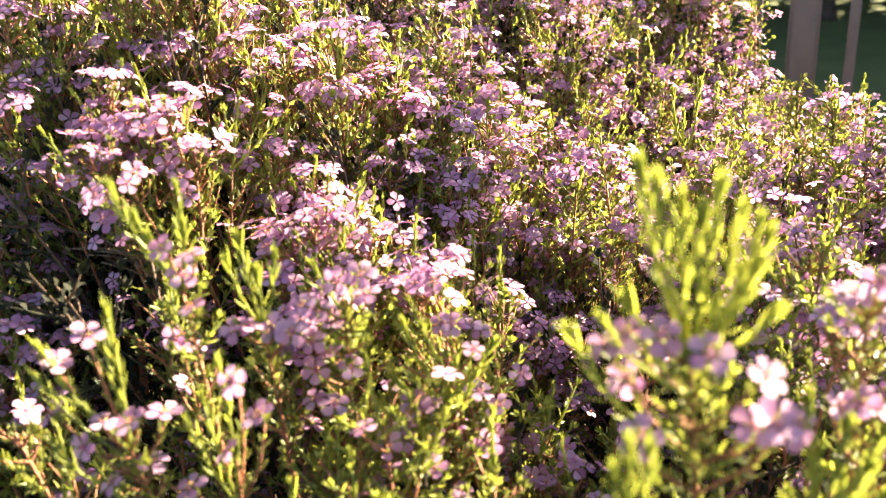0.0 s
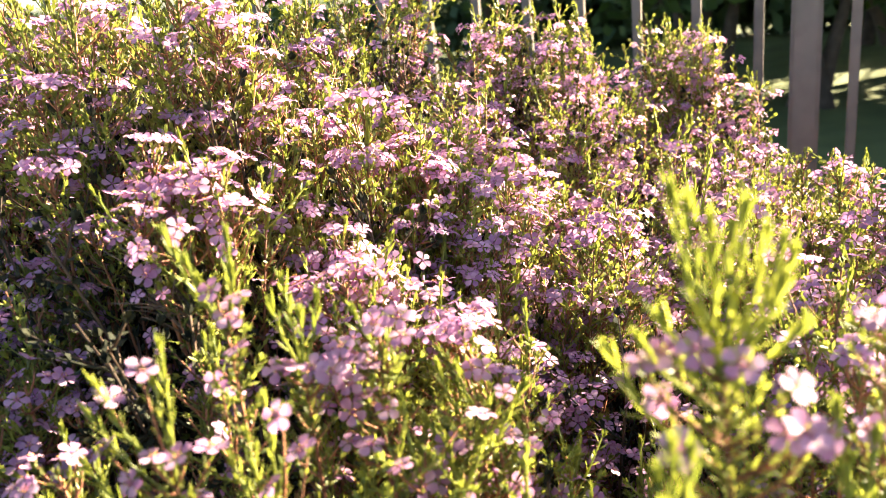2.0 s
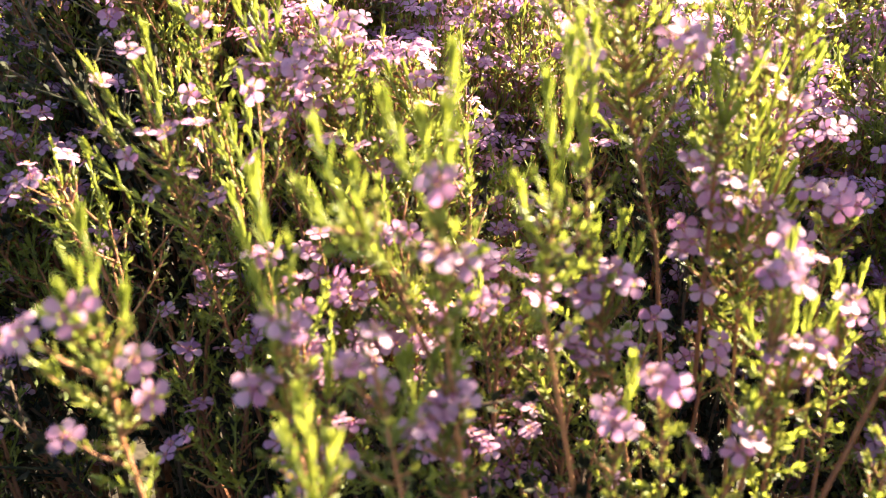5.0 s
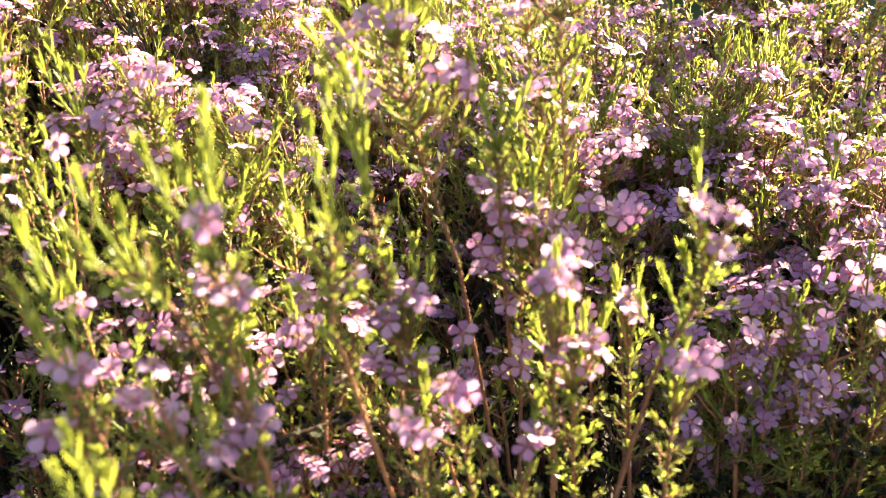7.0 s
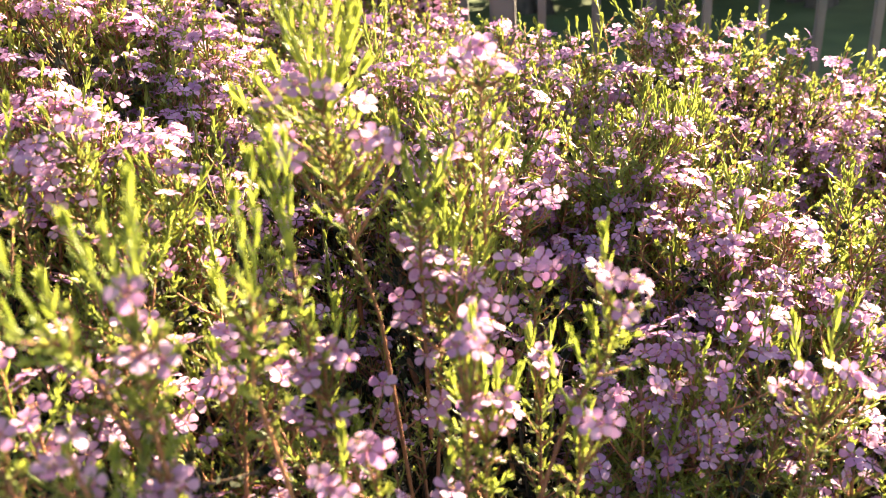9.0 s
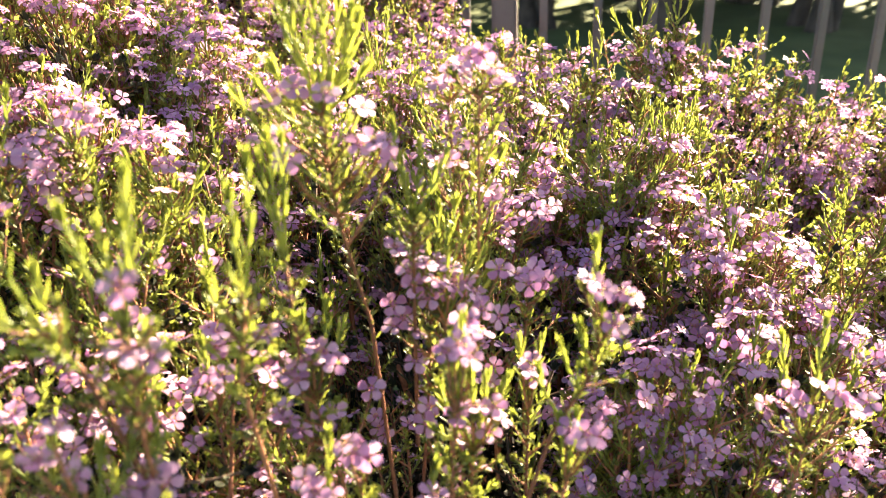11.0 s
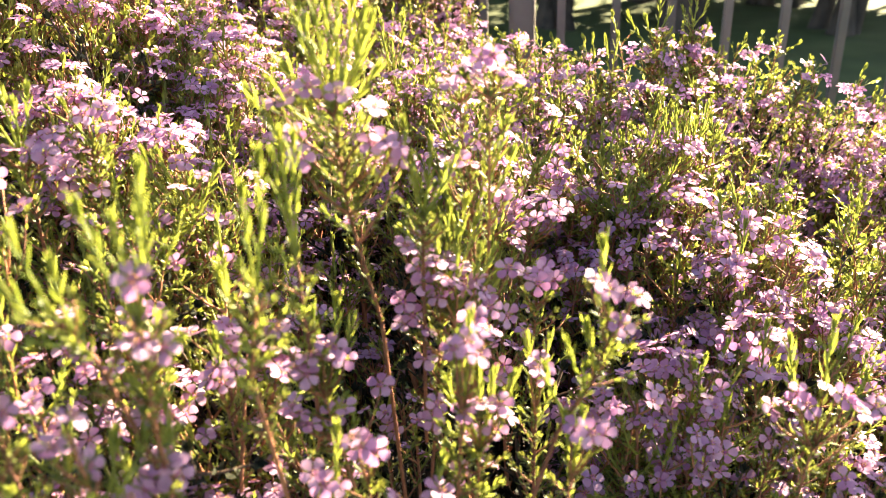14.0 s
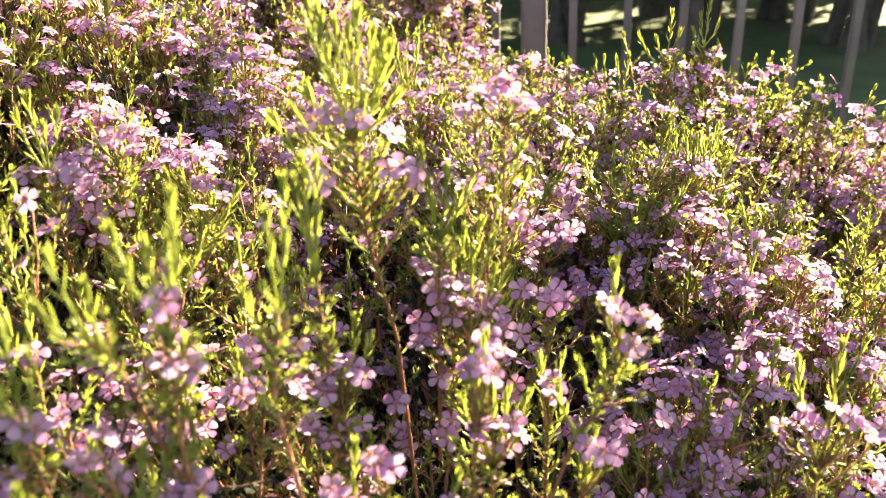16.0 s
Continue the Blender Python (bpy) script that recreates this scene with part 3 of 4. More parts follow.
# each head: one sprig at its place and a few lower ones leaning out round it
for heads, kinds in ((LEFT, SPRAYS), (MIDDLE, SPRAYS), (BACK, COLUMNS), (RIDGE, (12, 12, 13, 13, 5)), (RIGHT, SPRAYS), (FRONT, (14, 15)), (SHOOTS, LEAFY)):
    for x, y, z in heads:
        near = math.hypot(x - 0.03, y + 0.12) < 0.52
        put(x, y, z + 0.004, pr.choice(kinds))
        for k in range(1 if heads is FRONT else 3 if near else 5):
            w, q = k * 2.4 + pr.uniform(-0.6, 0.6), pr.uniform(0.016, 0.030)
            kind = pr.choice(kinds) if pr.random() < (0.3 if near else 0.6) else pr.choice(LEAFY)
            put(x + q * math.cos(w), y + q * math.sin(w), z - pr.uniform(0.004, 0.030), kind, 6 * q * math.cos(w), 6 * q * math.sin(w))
# growth between the heads, lower, thinning out in the hollows
STEP = 0.0255
for ix in range(int(2.5 / STEP)):
    for iy in range(int(1.2 / STEP)):
        x, y = -1.2 + (ix + pr.uniform(0, 1)) * STEP, 0.0 + (iy + pr.uniform(0, 1)) * STEP
        lot, drop, pick, spray = pr.random(), pr.uniform(0.012, 0.055), pr.random(), pr.random()
        if not in_bed(x, y):
            continue
        hollow = any(math.hypot(x - hx, y - hy) < hr0 for hx, hy, hr0 in HOLLOWS)
        close = math.hypot(x - 0.05, y + 0.12) < 0.34
        if lot < (0.88 if hollow else 0.35 if close else 0.06):
            continue
        drop += 0.08 if hollow else 0.02 if close else 0.0
        flowery = (0.30 if close else 0.15 if hollow else 0.28 if y < 0.36 and x < 0.1 else 0.85 if y > 0.60 and x > -0.12 else 0.72 if x > 0.19 else 0.45) + 0.35 * noise.noise((x * 7, y * 7, 9.0))
        if x < -0.16:
            flowery *= 0.65
        kind = LEAFY[int(pick * 4)] if spray > flowery else COLUMNS[int(pick * 3)] if y > 0.55 or pick > 0.6 else SPRAYS[int(pick * 5)]
        drop += 0.04 * pr.random() if y > 0.55 else 0.0
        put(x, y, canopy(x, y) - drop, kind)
for ix in range(32):
    for iy in range(16):
        x, y = -1.1 + (ix + pr.uniform(0, 1)) * 0.07, 0.02 + (iy + pr.uniform(0, 1)) * 0.07
        if in_bed(x, y):
            hollows[nearest(x, y)].append((x, y))


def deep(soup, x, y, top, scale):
    """One filler twig, near-black in place of shade deep in the shrub, its tip at height top."""
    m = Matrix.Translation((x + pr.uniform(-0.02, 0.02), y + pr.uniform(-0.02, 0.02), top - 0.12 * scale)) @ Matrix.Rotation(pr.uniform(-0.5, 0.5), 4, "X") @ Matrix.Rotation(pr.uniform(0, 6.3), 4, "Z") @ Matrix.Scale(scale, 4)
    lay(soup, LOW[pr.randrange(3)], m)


for own, spots in enumerate(places):
    root, rx, ry = ROOTS[own], *SHRUBS[own]
    spots.sort(key=lambda p: math.hypot(p[0] - 0.02, p[1] + 0.1))
    foliage, blossom, inner = Soup(), Soup(), Soup()
    for k, (x, y, tip, lx, ly, kind) in enumerate(spots):
        turn, scale = pr.uniform(0, 6.3), pr.uniform(0.88, 1.12)
        lean = Vector((lx + pr.uniform(-0.2, 0.2), ly + pr.uniform(-0.2, 0.2), 1.0)).normalized()
        m = Matrix.Translation(Vector((x, y, tip)) - lean * TALL[kind] * scale) @ lean.to_track_quat("Z", "Y").to_matrix().to_4x4() @ Matrix.Rotation(turn, 4, "Z") @ Matrix.Scale(scale, 4)
        mm = Matrix.Translation((-rx, -ry, 0)) @ m
        if math.hypot(x - 0.05, y + 0.1) < 0.56 and k < 240 and kind not in COLUMNS:
            ob = new("sprig", MESHES[kind])
            ob.parent = root
            ob.matrix_local = mm
            for p, d, spin, fs in KINDS[0][kind][1]:
                fl = new("flower", FINE_FLOWERS[pr.choice((0, 0, 1, 1, 2, 2, 3, 4, 5))])
                fl.parent, fl.matrix_local = ob, facing(p, d, spin, fs)
        else:
            lay(foliage, PLAIN[kind], mm)
            for p, d, spin, fs in KINDS[1][kind][1]:
                lay(blossom, PLAIN_FLOWER[pr.randrange(3)], mm @ facing(p, d, spin, fs * 0.96))
        # dark filler under every second sprig paints the shade between sprigs
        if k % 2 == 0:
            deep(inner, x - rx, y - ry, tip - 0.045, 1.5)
    # larger filler lower down, added to keep the gaps dark and stop light
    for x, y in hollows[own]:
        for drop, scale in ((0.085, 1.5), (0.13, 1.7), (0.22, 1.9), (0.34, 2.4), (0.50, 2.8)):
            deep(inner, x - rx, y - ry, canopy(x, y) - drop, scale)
    if foliage.n:
        tagged(part("foliage", foliage, PLANT, root, "massed needle-leaved sprigs"), kind="stuff")
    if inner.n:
        tagged(part("inner_growth", inner, [SHADE_TWIG, SHADE_LEAF, SHADE_LEAF], root, "inner leaves on twigs, coloured near-black for the shade between sprigs"), kind="stuff")
    if blossom.n:
        tagged(part("blossom", blossom, BLOOM, root, "massed pink five-petalled flowers"), kind="stuff")
    for k in range(9):
        w, q = pr.uniform(0, 6.3), pr.uniform(0.05, 0.2)
        x, y = math.cos(w) * q, math.sin(w) * q
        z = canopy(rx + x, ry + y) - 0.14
        s = Soup()
        tube(s, [(pr.uniform(-0.03, 0.03), pr.uniform(-0.03, 0.03), -0.02), (x * 0.35, y * 0.35, z * 0.45), (x * 0.8, y * 0.8, z * 0.8), (x, y, z)], 0.009, 0.002, 0, 6)
        part("branch", s, [BARK], root, "reddish-brown woody branch")


# ---- single sprigs that stand out from the mass ----
hr = random.Random(77)


def standing(stem, tips=(), flowers=(), leaf_len=0.0100, size=1.0, bare=0.3):
    """A sprig along stem, with a young shoot up to each of tips and a short leafy stalk to each of flowers."""
    stem = [np.array(p, float) for p in stem]
    own = nearest(stem[0][0], stem[0][1])
    root, off = ROOTS[own], np.array((*SHRUBS[own], 0.0))
    base = stem[0]
    s = Soup()
    pts = [p - base for p in stem]
    fork = [along(pts, u / 12)[0] for u in range(3, 13)]
    shoot(s, hr, pts, False, 2, leaf_len * 0.8, 0.0026, 0.3, 0.0016, 0.0012, 62, 40, True)

    long = sum(np.linalg.norm(b - a) for a, b in zip(pts, pts[1:]))
    turn = hr.uniform(0, 6.3)
    for k in range(int(long * (1 - bare) / 0.0052)):
        p, ax = along(pts, bare + (1 - bare) * (k + 0.5) * 0.0052 / (long * (1 - bare)))
        turn += 2.4
        a, b = frame_of(ax)
        out, ll = a * math.cos(turn) + b * math.sin(turn), hr.uniform(0.007, 0.016)
        shoot(s, hr, [p, p + (out * 0.6 + ax * 0.5) * ll * 0.6, p + out * ll * 0.75 + ax * ll * 0.8], hr.random() < 0.3, 2, leaf_len * 0.56, 0.0018, 0.15, 0.0015, 0.0007, 58, 32)

    def from_stem(q, drop):
        return min(fork, key=lambda p: abs(q[2] - p[2] - max(drop, 1.3 * math.hypot(q[0] - p[0], q[1] - p[1]))))
    for tip in tips:
        q = np.array(tip, float) - base
        p = from_stem(q, 0.028)
        mid = (p + q) / 2 + np.array((q[0] - p[0], q[1] - p[1], 0)) * 0.18
        shoot(s, hr, [p, mid, q - unit(q - mid) * leaf_len * 0.6], True, 2, leaf_len * 0.95, 0.0030, 0.28, 0.0015, 0.0008, 38, 18)
    poses = []
    for f in flowers:
        q = np.array(f, float) - base
        d = unit((hr.uniform(-0.45, 0.55), hr.uniform(-0.9, 0.1), hr.uniform(0.35, 1.0)))
        p, e = from_stem(q, 0.011), q - d * 0.004
        if np.linalg.norm(e - p) < 0.07:
            mid = (p + e) / 2 + np.array((e[0] - p[0], e[1] - p[1], 0)) * 0.15
            shoot(s, hr, [p, mid, e], False, 2, leaf_len * 0.72, 0.0026, 0.1, 0.0015, 0.0008, 52, 30)
        poses.append(facing(q, d, hr.uniform(0, 6.3), size * hr.uniform(0.92, 1.08)))
    ob = part("sprig", s, PLANT, root)
    ob.location = base - off
    for m in poses:
        fl = new("flower", FINE_FLOWERS[hr.choice((0, 0, 1, 1, 2, 3))])
        fl.parent, fl.matrix_local = ob, m


# the tall sprig with yellow-green shoots over the front
standing([(0.088, 0.195, 0.80), (0.081, 0.19, 0.926), (0.07, 0.19, 0.983), (0.067, 0.19, 1.03)],
         [(0.052, 0.19, 1.093), (0.056, 0.188, 1.09), (0.063, 0.19, 1.083), (0.068, 0.187, 1.08), (0.073, 0.19, 1.087), (0.079, 0.19, 1.079), (0.084, 0.19, 1.075), (0.087, 0.19, 1.071), (0.083, 0.185, 1.066), (0.087, 0.18, 1.053), (0.041, 0.19, 1.049), (0.048, 0.19, 1.055), (0.032, 0.19, 1.046), (0.071, 0.18, 1.05)],
         [(0.068, 0.176, 1.043), (0.082, 0.173, 1.036), (0.085, 0.172, 1.022), (0.091, 0.173, 1.02), (0.080, 0.173, 1.021), (0.050, 0.176, 1.017), (0.057, 0.183, 1.045), (0.050, 0.193, 1.04), (0.044, 0.193, 1.037), (0.050, 0.198, 1.021), (0.096, 0.195, 1.006)], 0.0105, bare=0.6)
standing([(0.1, 0.19, 0.85), (0.101, 0.18, 0.96), (0.101, 0.175, 0.985)], [(0.094, 0.175, 1.03), (0.096, 0.17, 1.016), (0.106, 0.175, 1.02), (0.111, 0.17, 1.009), (0.119, 0.18, 1.012)], [], 0.0085, bare=0.6)
standing([(0.045, 0.16, 0.88), (0.043, 0.15, 0.985)], [(0.047, 0.15, 1.036), (0.042, 0.15, 1.038), (0.038, 0.15, 1.03)])
standing([(0.138, 0.230, 0.916), (0.132, 0.224, 1.021)], [], [(0.132, 0.22, 1.036), (0.139, 0.220, 1.034), (0.126, 0.222, 1.032)])
standing([(0.17, 0.605, 0.8), (0.168, 0.6, 0.94)], [(0.157, 0.6, 1.002), (0.178, 0.6, 1.008), (0.166, 0.6, 0.985)], [(0.16, 0.595, 0.955), (0.175, 0.595, 0.95), (0.168, 0.592, 0.93), (0.18, 0.597, 0.965)])
# slender shoots close to the eye
standing([(-0.015, 0.11, 0.84), (-0.014, 0.1, 0.95), (-0.012, 0.1, 0.99)],
         [(-0.002, 0.1, 1.046), (-0.006, 0.102, 1.03), (-0.023, 0.1, 1.036), (-0.013, 0.1, 1.03),], [(-0.011, 0.098, 1.008), (-0.013, 0.096, 0.985), (-0.006, 0.1, 0.98)])
standing([(-0.016, 0.1, 0.93), (-0.028, 0.1, 0.98), (-0.036, 0.1, 0.995)], [(-0.043, 0.1, 1.029), (-0.034, 0.1, 1.018), (-0.05, 0.1, 1.012)])
standing([(-0.062, 0.11, 0.86), (-0.064, 0.1, 0.96)], [(-0.062, 0.1, 1.018), (-0.07, 0.1, 1.0), (-0.056, 0.1, 0.995)])
standing([(0.03, 0.13, 0.85), (0.02, 0.12, 0.95), (0.026, 0.12, 0.985)], [(0.034, 0.12, 1.04), (0.026, 0.122, 1.028), (0.014, 0.12, 0.998)])
standing([(-0.06, 0.06, 0.86), (-0.055, 0.052, 0.935)], [(-0.052, 0.05, 0.978), (-0.058, 0.05, 0.966), (-0.046, 0.05, 0.962)])
standing([(-0.13, 0.11, 0.84), (-0.125, 0.102, 0.93), (-0.118, 0.1, 0.975)], [(-0.113, 0.1, 1.012), (-0.126, 0.1, 0.99), (-0.107, 0.1, 0.986), (-0.133, 0.1, 0.982), (-0.12, 0.1, 0.996), (-0.138, 0.1, 0.962)],
         [(-0.12, 0.097, 0.983), (-0.126, 0.097, 0.98), (-0.14, 0.097, 0.976), (-0.147, 0.1, 0.972), (-0.111, 0.1, 0.96), (-0.11, 0.1, 0.945), (-0.141, 0.1, 0.934)])
standing([(-0.07, 0.115, 0.84), (-0.07, 0.104, 0.93)], [(-0.068, 0.1, 0.985)], [(-0.066, 0.1, 0.969), (-0.060, 0.1, 0.965), (-0.073, 0.1, 0.947), (-0.078, 0.1, 0.944)])
standing([(-0.02, 0.12, 0.82), (-0.02, 0.105, 0.9)], [(-0.01, 0.105, 0.955), (-0.03, 0.105, 0.945)], [(-0.013, 0.1, 0.931), (-0.029, 0.1, 0.919), (-0.022, 0.1, 0.923)])
# flower heads on brown stems in the middle of the front
standing([(0.1, 0.2, 0.78), (0.108, 0.195, 0.87), (0.112, 0.195, 0.93)], [(0.111, 0.2, 0.978), (0.119, 0.2, 0.98), (0.133, 0.2, 0.971), (0.102, 0.2, 0.974), (0.139, 0.19, 0.958), (0.128, 0.2, 0.982)],
         [(0.101, 0.195, 0.963), (0.095, 0.193, 0.963), (0.107, 0.197, 0.958), (0.122, 0.196, 0.948), (0.124, 0.193, 0.941), (0.118, 0.19, 0.937), (0.092, 0.19, 0.935), (0.096, 0.188, 0.928), (0.092, 0.19, 0.923), (0.129, 0.18, 0.94), (0.132, 0.175, 0.933), (0.128, 0.185, 0.944), (0.115, 0.192, 0.953)])
standing([(0.1, 0.135, 0.82), (0.103, 0.124, 0.91)], [(0.102, 0.122, 0.955), (0.108, 0.124, 0.962)], [(0.104, 0.117, 0.953), (0.108, 0.116, 0.947), (0.099, 0.118, 0.95), (0.113, 0.138, 0.952), (0.116, 0.128, 0.95)])
standing([(0.066, 0.165, 0.78), (0.057, 0.16, 0.86), (0.048, 0.155, 0.912)], [(0.058, 0.156, 0.962), (0.047, 0.156, 0.957), (0.065, 0.158, 0.95)],
         [(0.054, 0.15, 0.94), (0.058, 0.148, 0.935), (0.051, 0.15, 0.941), (0.037, 0.147, 0.934), (0.041, 0.146, 0.931), (0.044, 0.15, 0.937), (0.036, 0.149, 0.91), (0.040, 0.148, 0.904), (0.034, 0.15, 0.914), (0.052, 0.160, 0.899), (0.056, 0.158, 0.903), (0.076, 0.175, 0.9), (0.032, 0.149, 0.953)], bare=0.5)
standing([(0.064, 0.125, 0.79), (0.06, 0.112, 0.895)], [], [(0.058, 0.107, 0.919), (0.055, 0.109, 0.922), (0.063, 0.107, 0.916)])
standing([(0.112, 0.14, 0.76), (0.111, 0.134, 0.84), (0.112, 0.128, 0.89)], [(0.103, 0.125, 0.935), (0.111, 0.125, 0.937), (0.118, 0.125, 0.932), (0.129, 0.13, 0.926), (0.1, 0.14, 0.922)],
         [(0.104, 0.123, 0.915), (0.111, 0.122, 0.918), (0.119, 0.12, 0.918), (0.122, 0.12, 0.911), (0.118, 0.126, 0.901), (0.108, 0.133, 0.896), (0.113, 0.135, 0.888), (0.117, 0.136, 0.876), (0.098, 0.16, 0.885), (0.101, 0.165, 0.891), (0.105, 0.138, 0.87)])
standing([(0.15, 0.165, 0.78), (0.149, 0.158, 0.88)], [(0.145, 0.16, 0.925), (0.156, 0.16, 0.922)], [(0.146, 0.153, 0.91), (0.151, 0.153, 0.905), (0.15, 0.155, 0.911)])
standing([(0.12, 0.115, 0.83), (0.144, 0.117, 0.9), (0.162, 0.119, 0.925), (0.168, 0.119, 0.945)], [(0.163, 0.122, 0.988), (0.157, 0.12, 0.952), (0.148, 0.12, 0.945), (0.138, 0.12, 0.935)],
         [(0.164, 0.118, 0.967), (0.174, 0.118, 0.963), (0.169, 0.114, 0.951), (0.159, 0.118, 0.971), (0.179, 0.118, 0.96)], bare=0.5)
standing([(0.14, 0.112, 0.8), (0.147, 0.108, 0.88)], [(0.15, 0.106, 0.92), (0.144, 0.108, 0.917)], [(0.151, 0.098, 0.912), (0.145, 0.1, 0.914), (0.157, 0.1, 0.909)])
standing([(0.044, 0.12, 0.78), (0.042, 0.112, 0.88)], [(0.05, 0.113, 0.928)], [(0.038, 0.109, 0.909), (0.042, 0.108, 0.903), (0.046, 0.11, 0.899)])
standing([(0.08, 0.115, 0.77), (0.078, 0.104, 0.86)], [(0.09, 0.105, 0.91)], [(0.069, 0.099, 0.897), (0.083, 0.099, 0.892), (0.087, 0.1, 0.896)])
standing([(-0.014, 0.12, 0.82), (-0.014, 0.108, 0.9)], [], [(-0.011, 0.103, 0.926), (-0.019, 0.103, 0.925), (-0.014, 0.104, 0.931)])
standing([(-0.035, 0.1, 0.84), (-0.036, 0.085, 0.94)], [(-0.017, 0.1, 0.95), (-0.026, 0.095, 0.955)], [(-0.034, 0.08, 0.972), (-0.042, 0.08, 0.961), (-0.035, 0.09, 0.945), (-0.026, 0.09, 0.928)])
standing([(0.004, 0.2, 0.79), (0.003, 0.19, 0.89)], [(0.003, 0.187, 0.935)], [(-0.002, 0.184, 0.913), (0.003, 0.184, 0.91), (0.010, 0.184, 0.916), (0.001, 0.187, 0.917)])
standing([(0.168, 0.21, 0.76), (0.163, 0.203, 0.88), (0.164, 0.2, 0.92)], [], [(0.166, 0.2, 0.935), (0.174, 0.2, 0.929), (0.158, 0.2, 0.935), (0.163, 0.196, 0.931), (0.17, 0.205, 0.934)], bare=0.75)
standing([(0.135, 0.22, 0.84), (0.14, 0.205, 0.95), (0.14, 0.2, 1.028)], [(0.155, 0.21, 1.0), (0.148, 0.2, 1.018)],
         [(0.141, 0.198, 1.048), (0.135, 0.198, 1.047), (0.146, 0.198, 1.041), (0.130, 0.197, 1.043), (0.150, 0.199, 1.036)], bare=0.8)
standing([(0.137, 0.225, 0.84), (0.136, 0.217, 0.96)], [(0.145, 0.222, 1.0)], [(0.128, 0.213, 0.996), (0.133, 0.213, 0.993), (0.122, 0.214, 0.994), (0.147, 0.218, 0.976), (0.152, 0.219, 0.973)], bare=0.75)
standing([(0.118, 0.19, 0.78), (0.117, 0.186, 0.87), (0.116, 0.184, 0.925)], [(0.109, 0.19, 0.976), (0.12, 0.19, 0.968), (0.132, 0.19, 0.96), (0.141, 0.19, 0.945)],
         [(0.099, 0.183, 0.955), (0.107, 0.182, 0.958), (0.111, 0.181, 0.949), (0.12, 0.182, 0.943), (0.108, 0.183, 0.939), (0.101, 0.184, 0.947), (0.123, 0.183, 0.924), (0.132, 0.184, 0.936), (0.13, 0.182, 0.913), (0.101, 0.183, 0.922), (0.1, 0.184, 0.905), (0.144, 0.186, 0.947), (0.143, 0.185, 0.922)], bare=0.45)
# the lower right
standing([(0.275, 0.13, 0.74), (0.278, 0.118, 0.86)], [(0.288, 0.13, 0.925), (0.264, 0.13, 0.92)], [(0.265, 0.112, 0.892), (0.283, 0.111, 0.895), (0.295, 0.111, 0.883), (0.259, 0.118, 0.889), (0.255, 0.123, 0.886), (0.264, 0.118, 0.896), (0.28, 0.118, 0.895), (0.306, 0.114, 0.882), (0.29, 0.113, 0.89)])
standing([(0.285, 0.17, 0.7), (0.286, 0.158, 0.81)], [], [(0.282, 0.155, 0.838), (0.291, 0.148, 0.848), (0.285, 0.152, 0.844)])
standing([(0.31, 0.135, 0.68), (0.31, 0.122, 0.8)], [], [(0.306, 0.119, 0.829), (0.3, 0.119, 0.823), (0.316, 0.119, 0.815), (0.324, 0.119, 0.828), (0.303, 0.12, 0.834), (0.317, 0.119, 0.824), (0.328, 0.118, 0.836)])
standing([(0.33, 0.21, 0.62), (0.33, 0.2, 0.735)], [], [(0.321, 0.196, 0.759), (0.336, 0.196, 0.76), (0.35, 0.19, 0.757), (0.313, 0.198, 0.769)])
standing([(0.25, 0.175, 0.68), (0.252, 0.165, 0.8)], [], [(0.258, 0.158, 0.832), (0.256, 0.158, 0.819), (0.245, 0.158, 0.817), (0.241, 0.161, 0.845), (0.249, 0.158, 0.84)])
standing([(0.26, 0.21, 0.7), (0.262, 0.197, 0.815)], [(0.254, 0.19, 0.872), (0.277, 0.195, 0.878), (0.29, 0.195, 0.866)], [(0.254, 0.19, 0.857), (0.262, 0.188, 0.843), (0.246, 0.198, 0.835), (0.285, 0.193, 0.835), (0.269, 0.188, 0.843), (0.252, 0.193, 0.842)])
standing([(0.237, 0.215, 0.66), (0.238, 0.208, 0.775)], [], [(0.246, 0.203, 0.802), (0.232, 0.199, 0.777)])
standing([(0.35, 0.39, 0.74), (0.348, 0.38, 0.86), (0.347, 0.38, 0.9)], [(0.328, 0.38, 0.957), (0.337, 0.38, 0.96), (0.348, 0.378, 0.957), (0.355, 0.38, 0.95), (0.364, 0.38, 0.962), (0.342, 0.375, 0.94)],
         [(0.34, 0.37, 0.89), (0.355, 0.37, 0.885), (0.35, 0.37, 0.85), (0.36, 0.37, 0.83), (0.345, 0.37, 0.86)])
standing([(0.43, 0.39, 0.72), (0.432, 0.38, 0.835)], [(0.424, 0.38, 0.883), (0.444, 0.38, 0.883)], [(0.432, 0.378, 0.855), (0.44, 0.378, 0.852), (0.403, 0.38, 0.838), (0.41, 0.375, 0.842)])
standing([(0.322, 0.27, 0.7), (0.322, 0.26, 0.81)], [(0.33, 0.268, 0.915)], [(0.319, 0.25, 0.839), (0.326, 0.25, 0.836), (0.312, 0.25, 0.84), (0.324, 0.265, 0.888), (0.317, 0.265, 0.885)])
standing([(0.28, 0.315, 0.68), (0.28, 0.308, 0.785)], [], [(0.279, 0.303, 0.808), (0.286, 0.303, 0.805), (0.272, 0.303, 0.807)])
standing([(0.3, 0.2, 0.7), (0.3, 0.192, 0.83)], [(0.297, 0.19, 0.89)], [(0.3, 0.188, 0.856), (0.307, 0.188, 0.853), (0.294, 0.188, 0.857)])
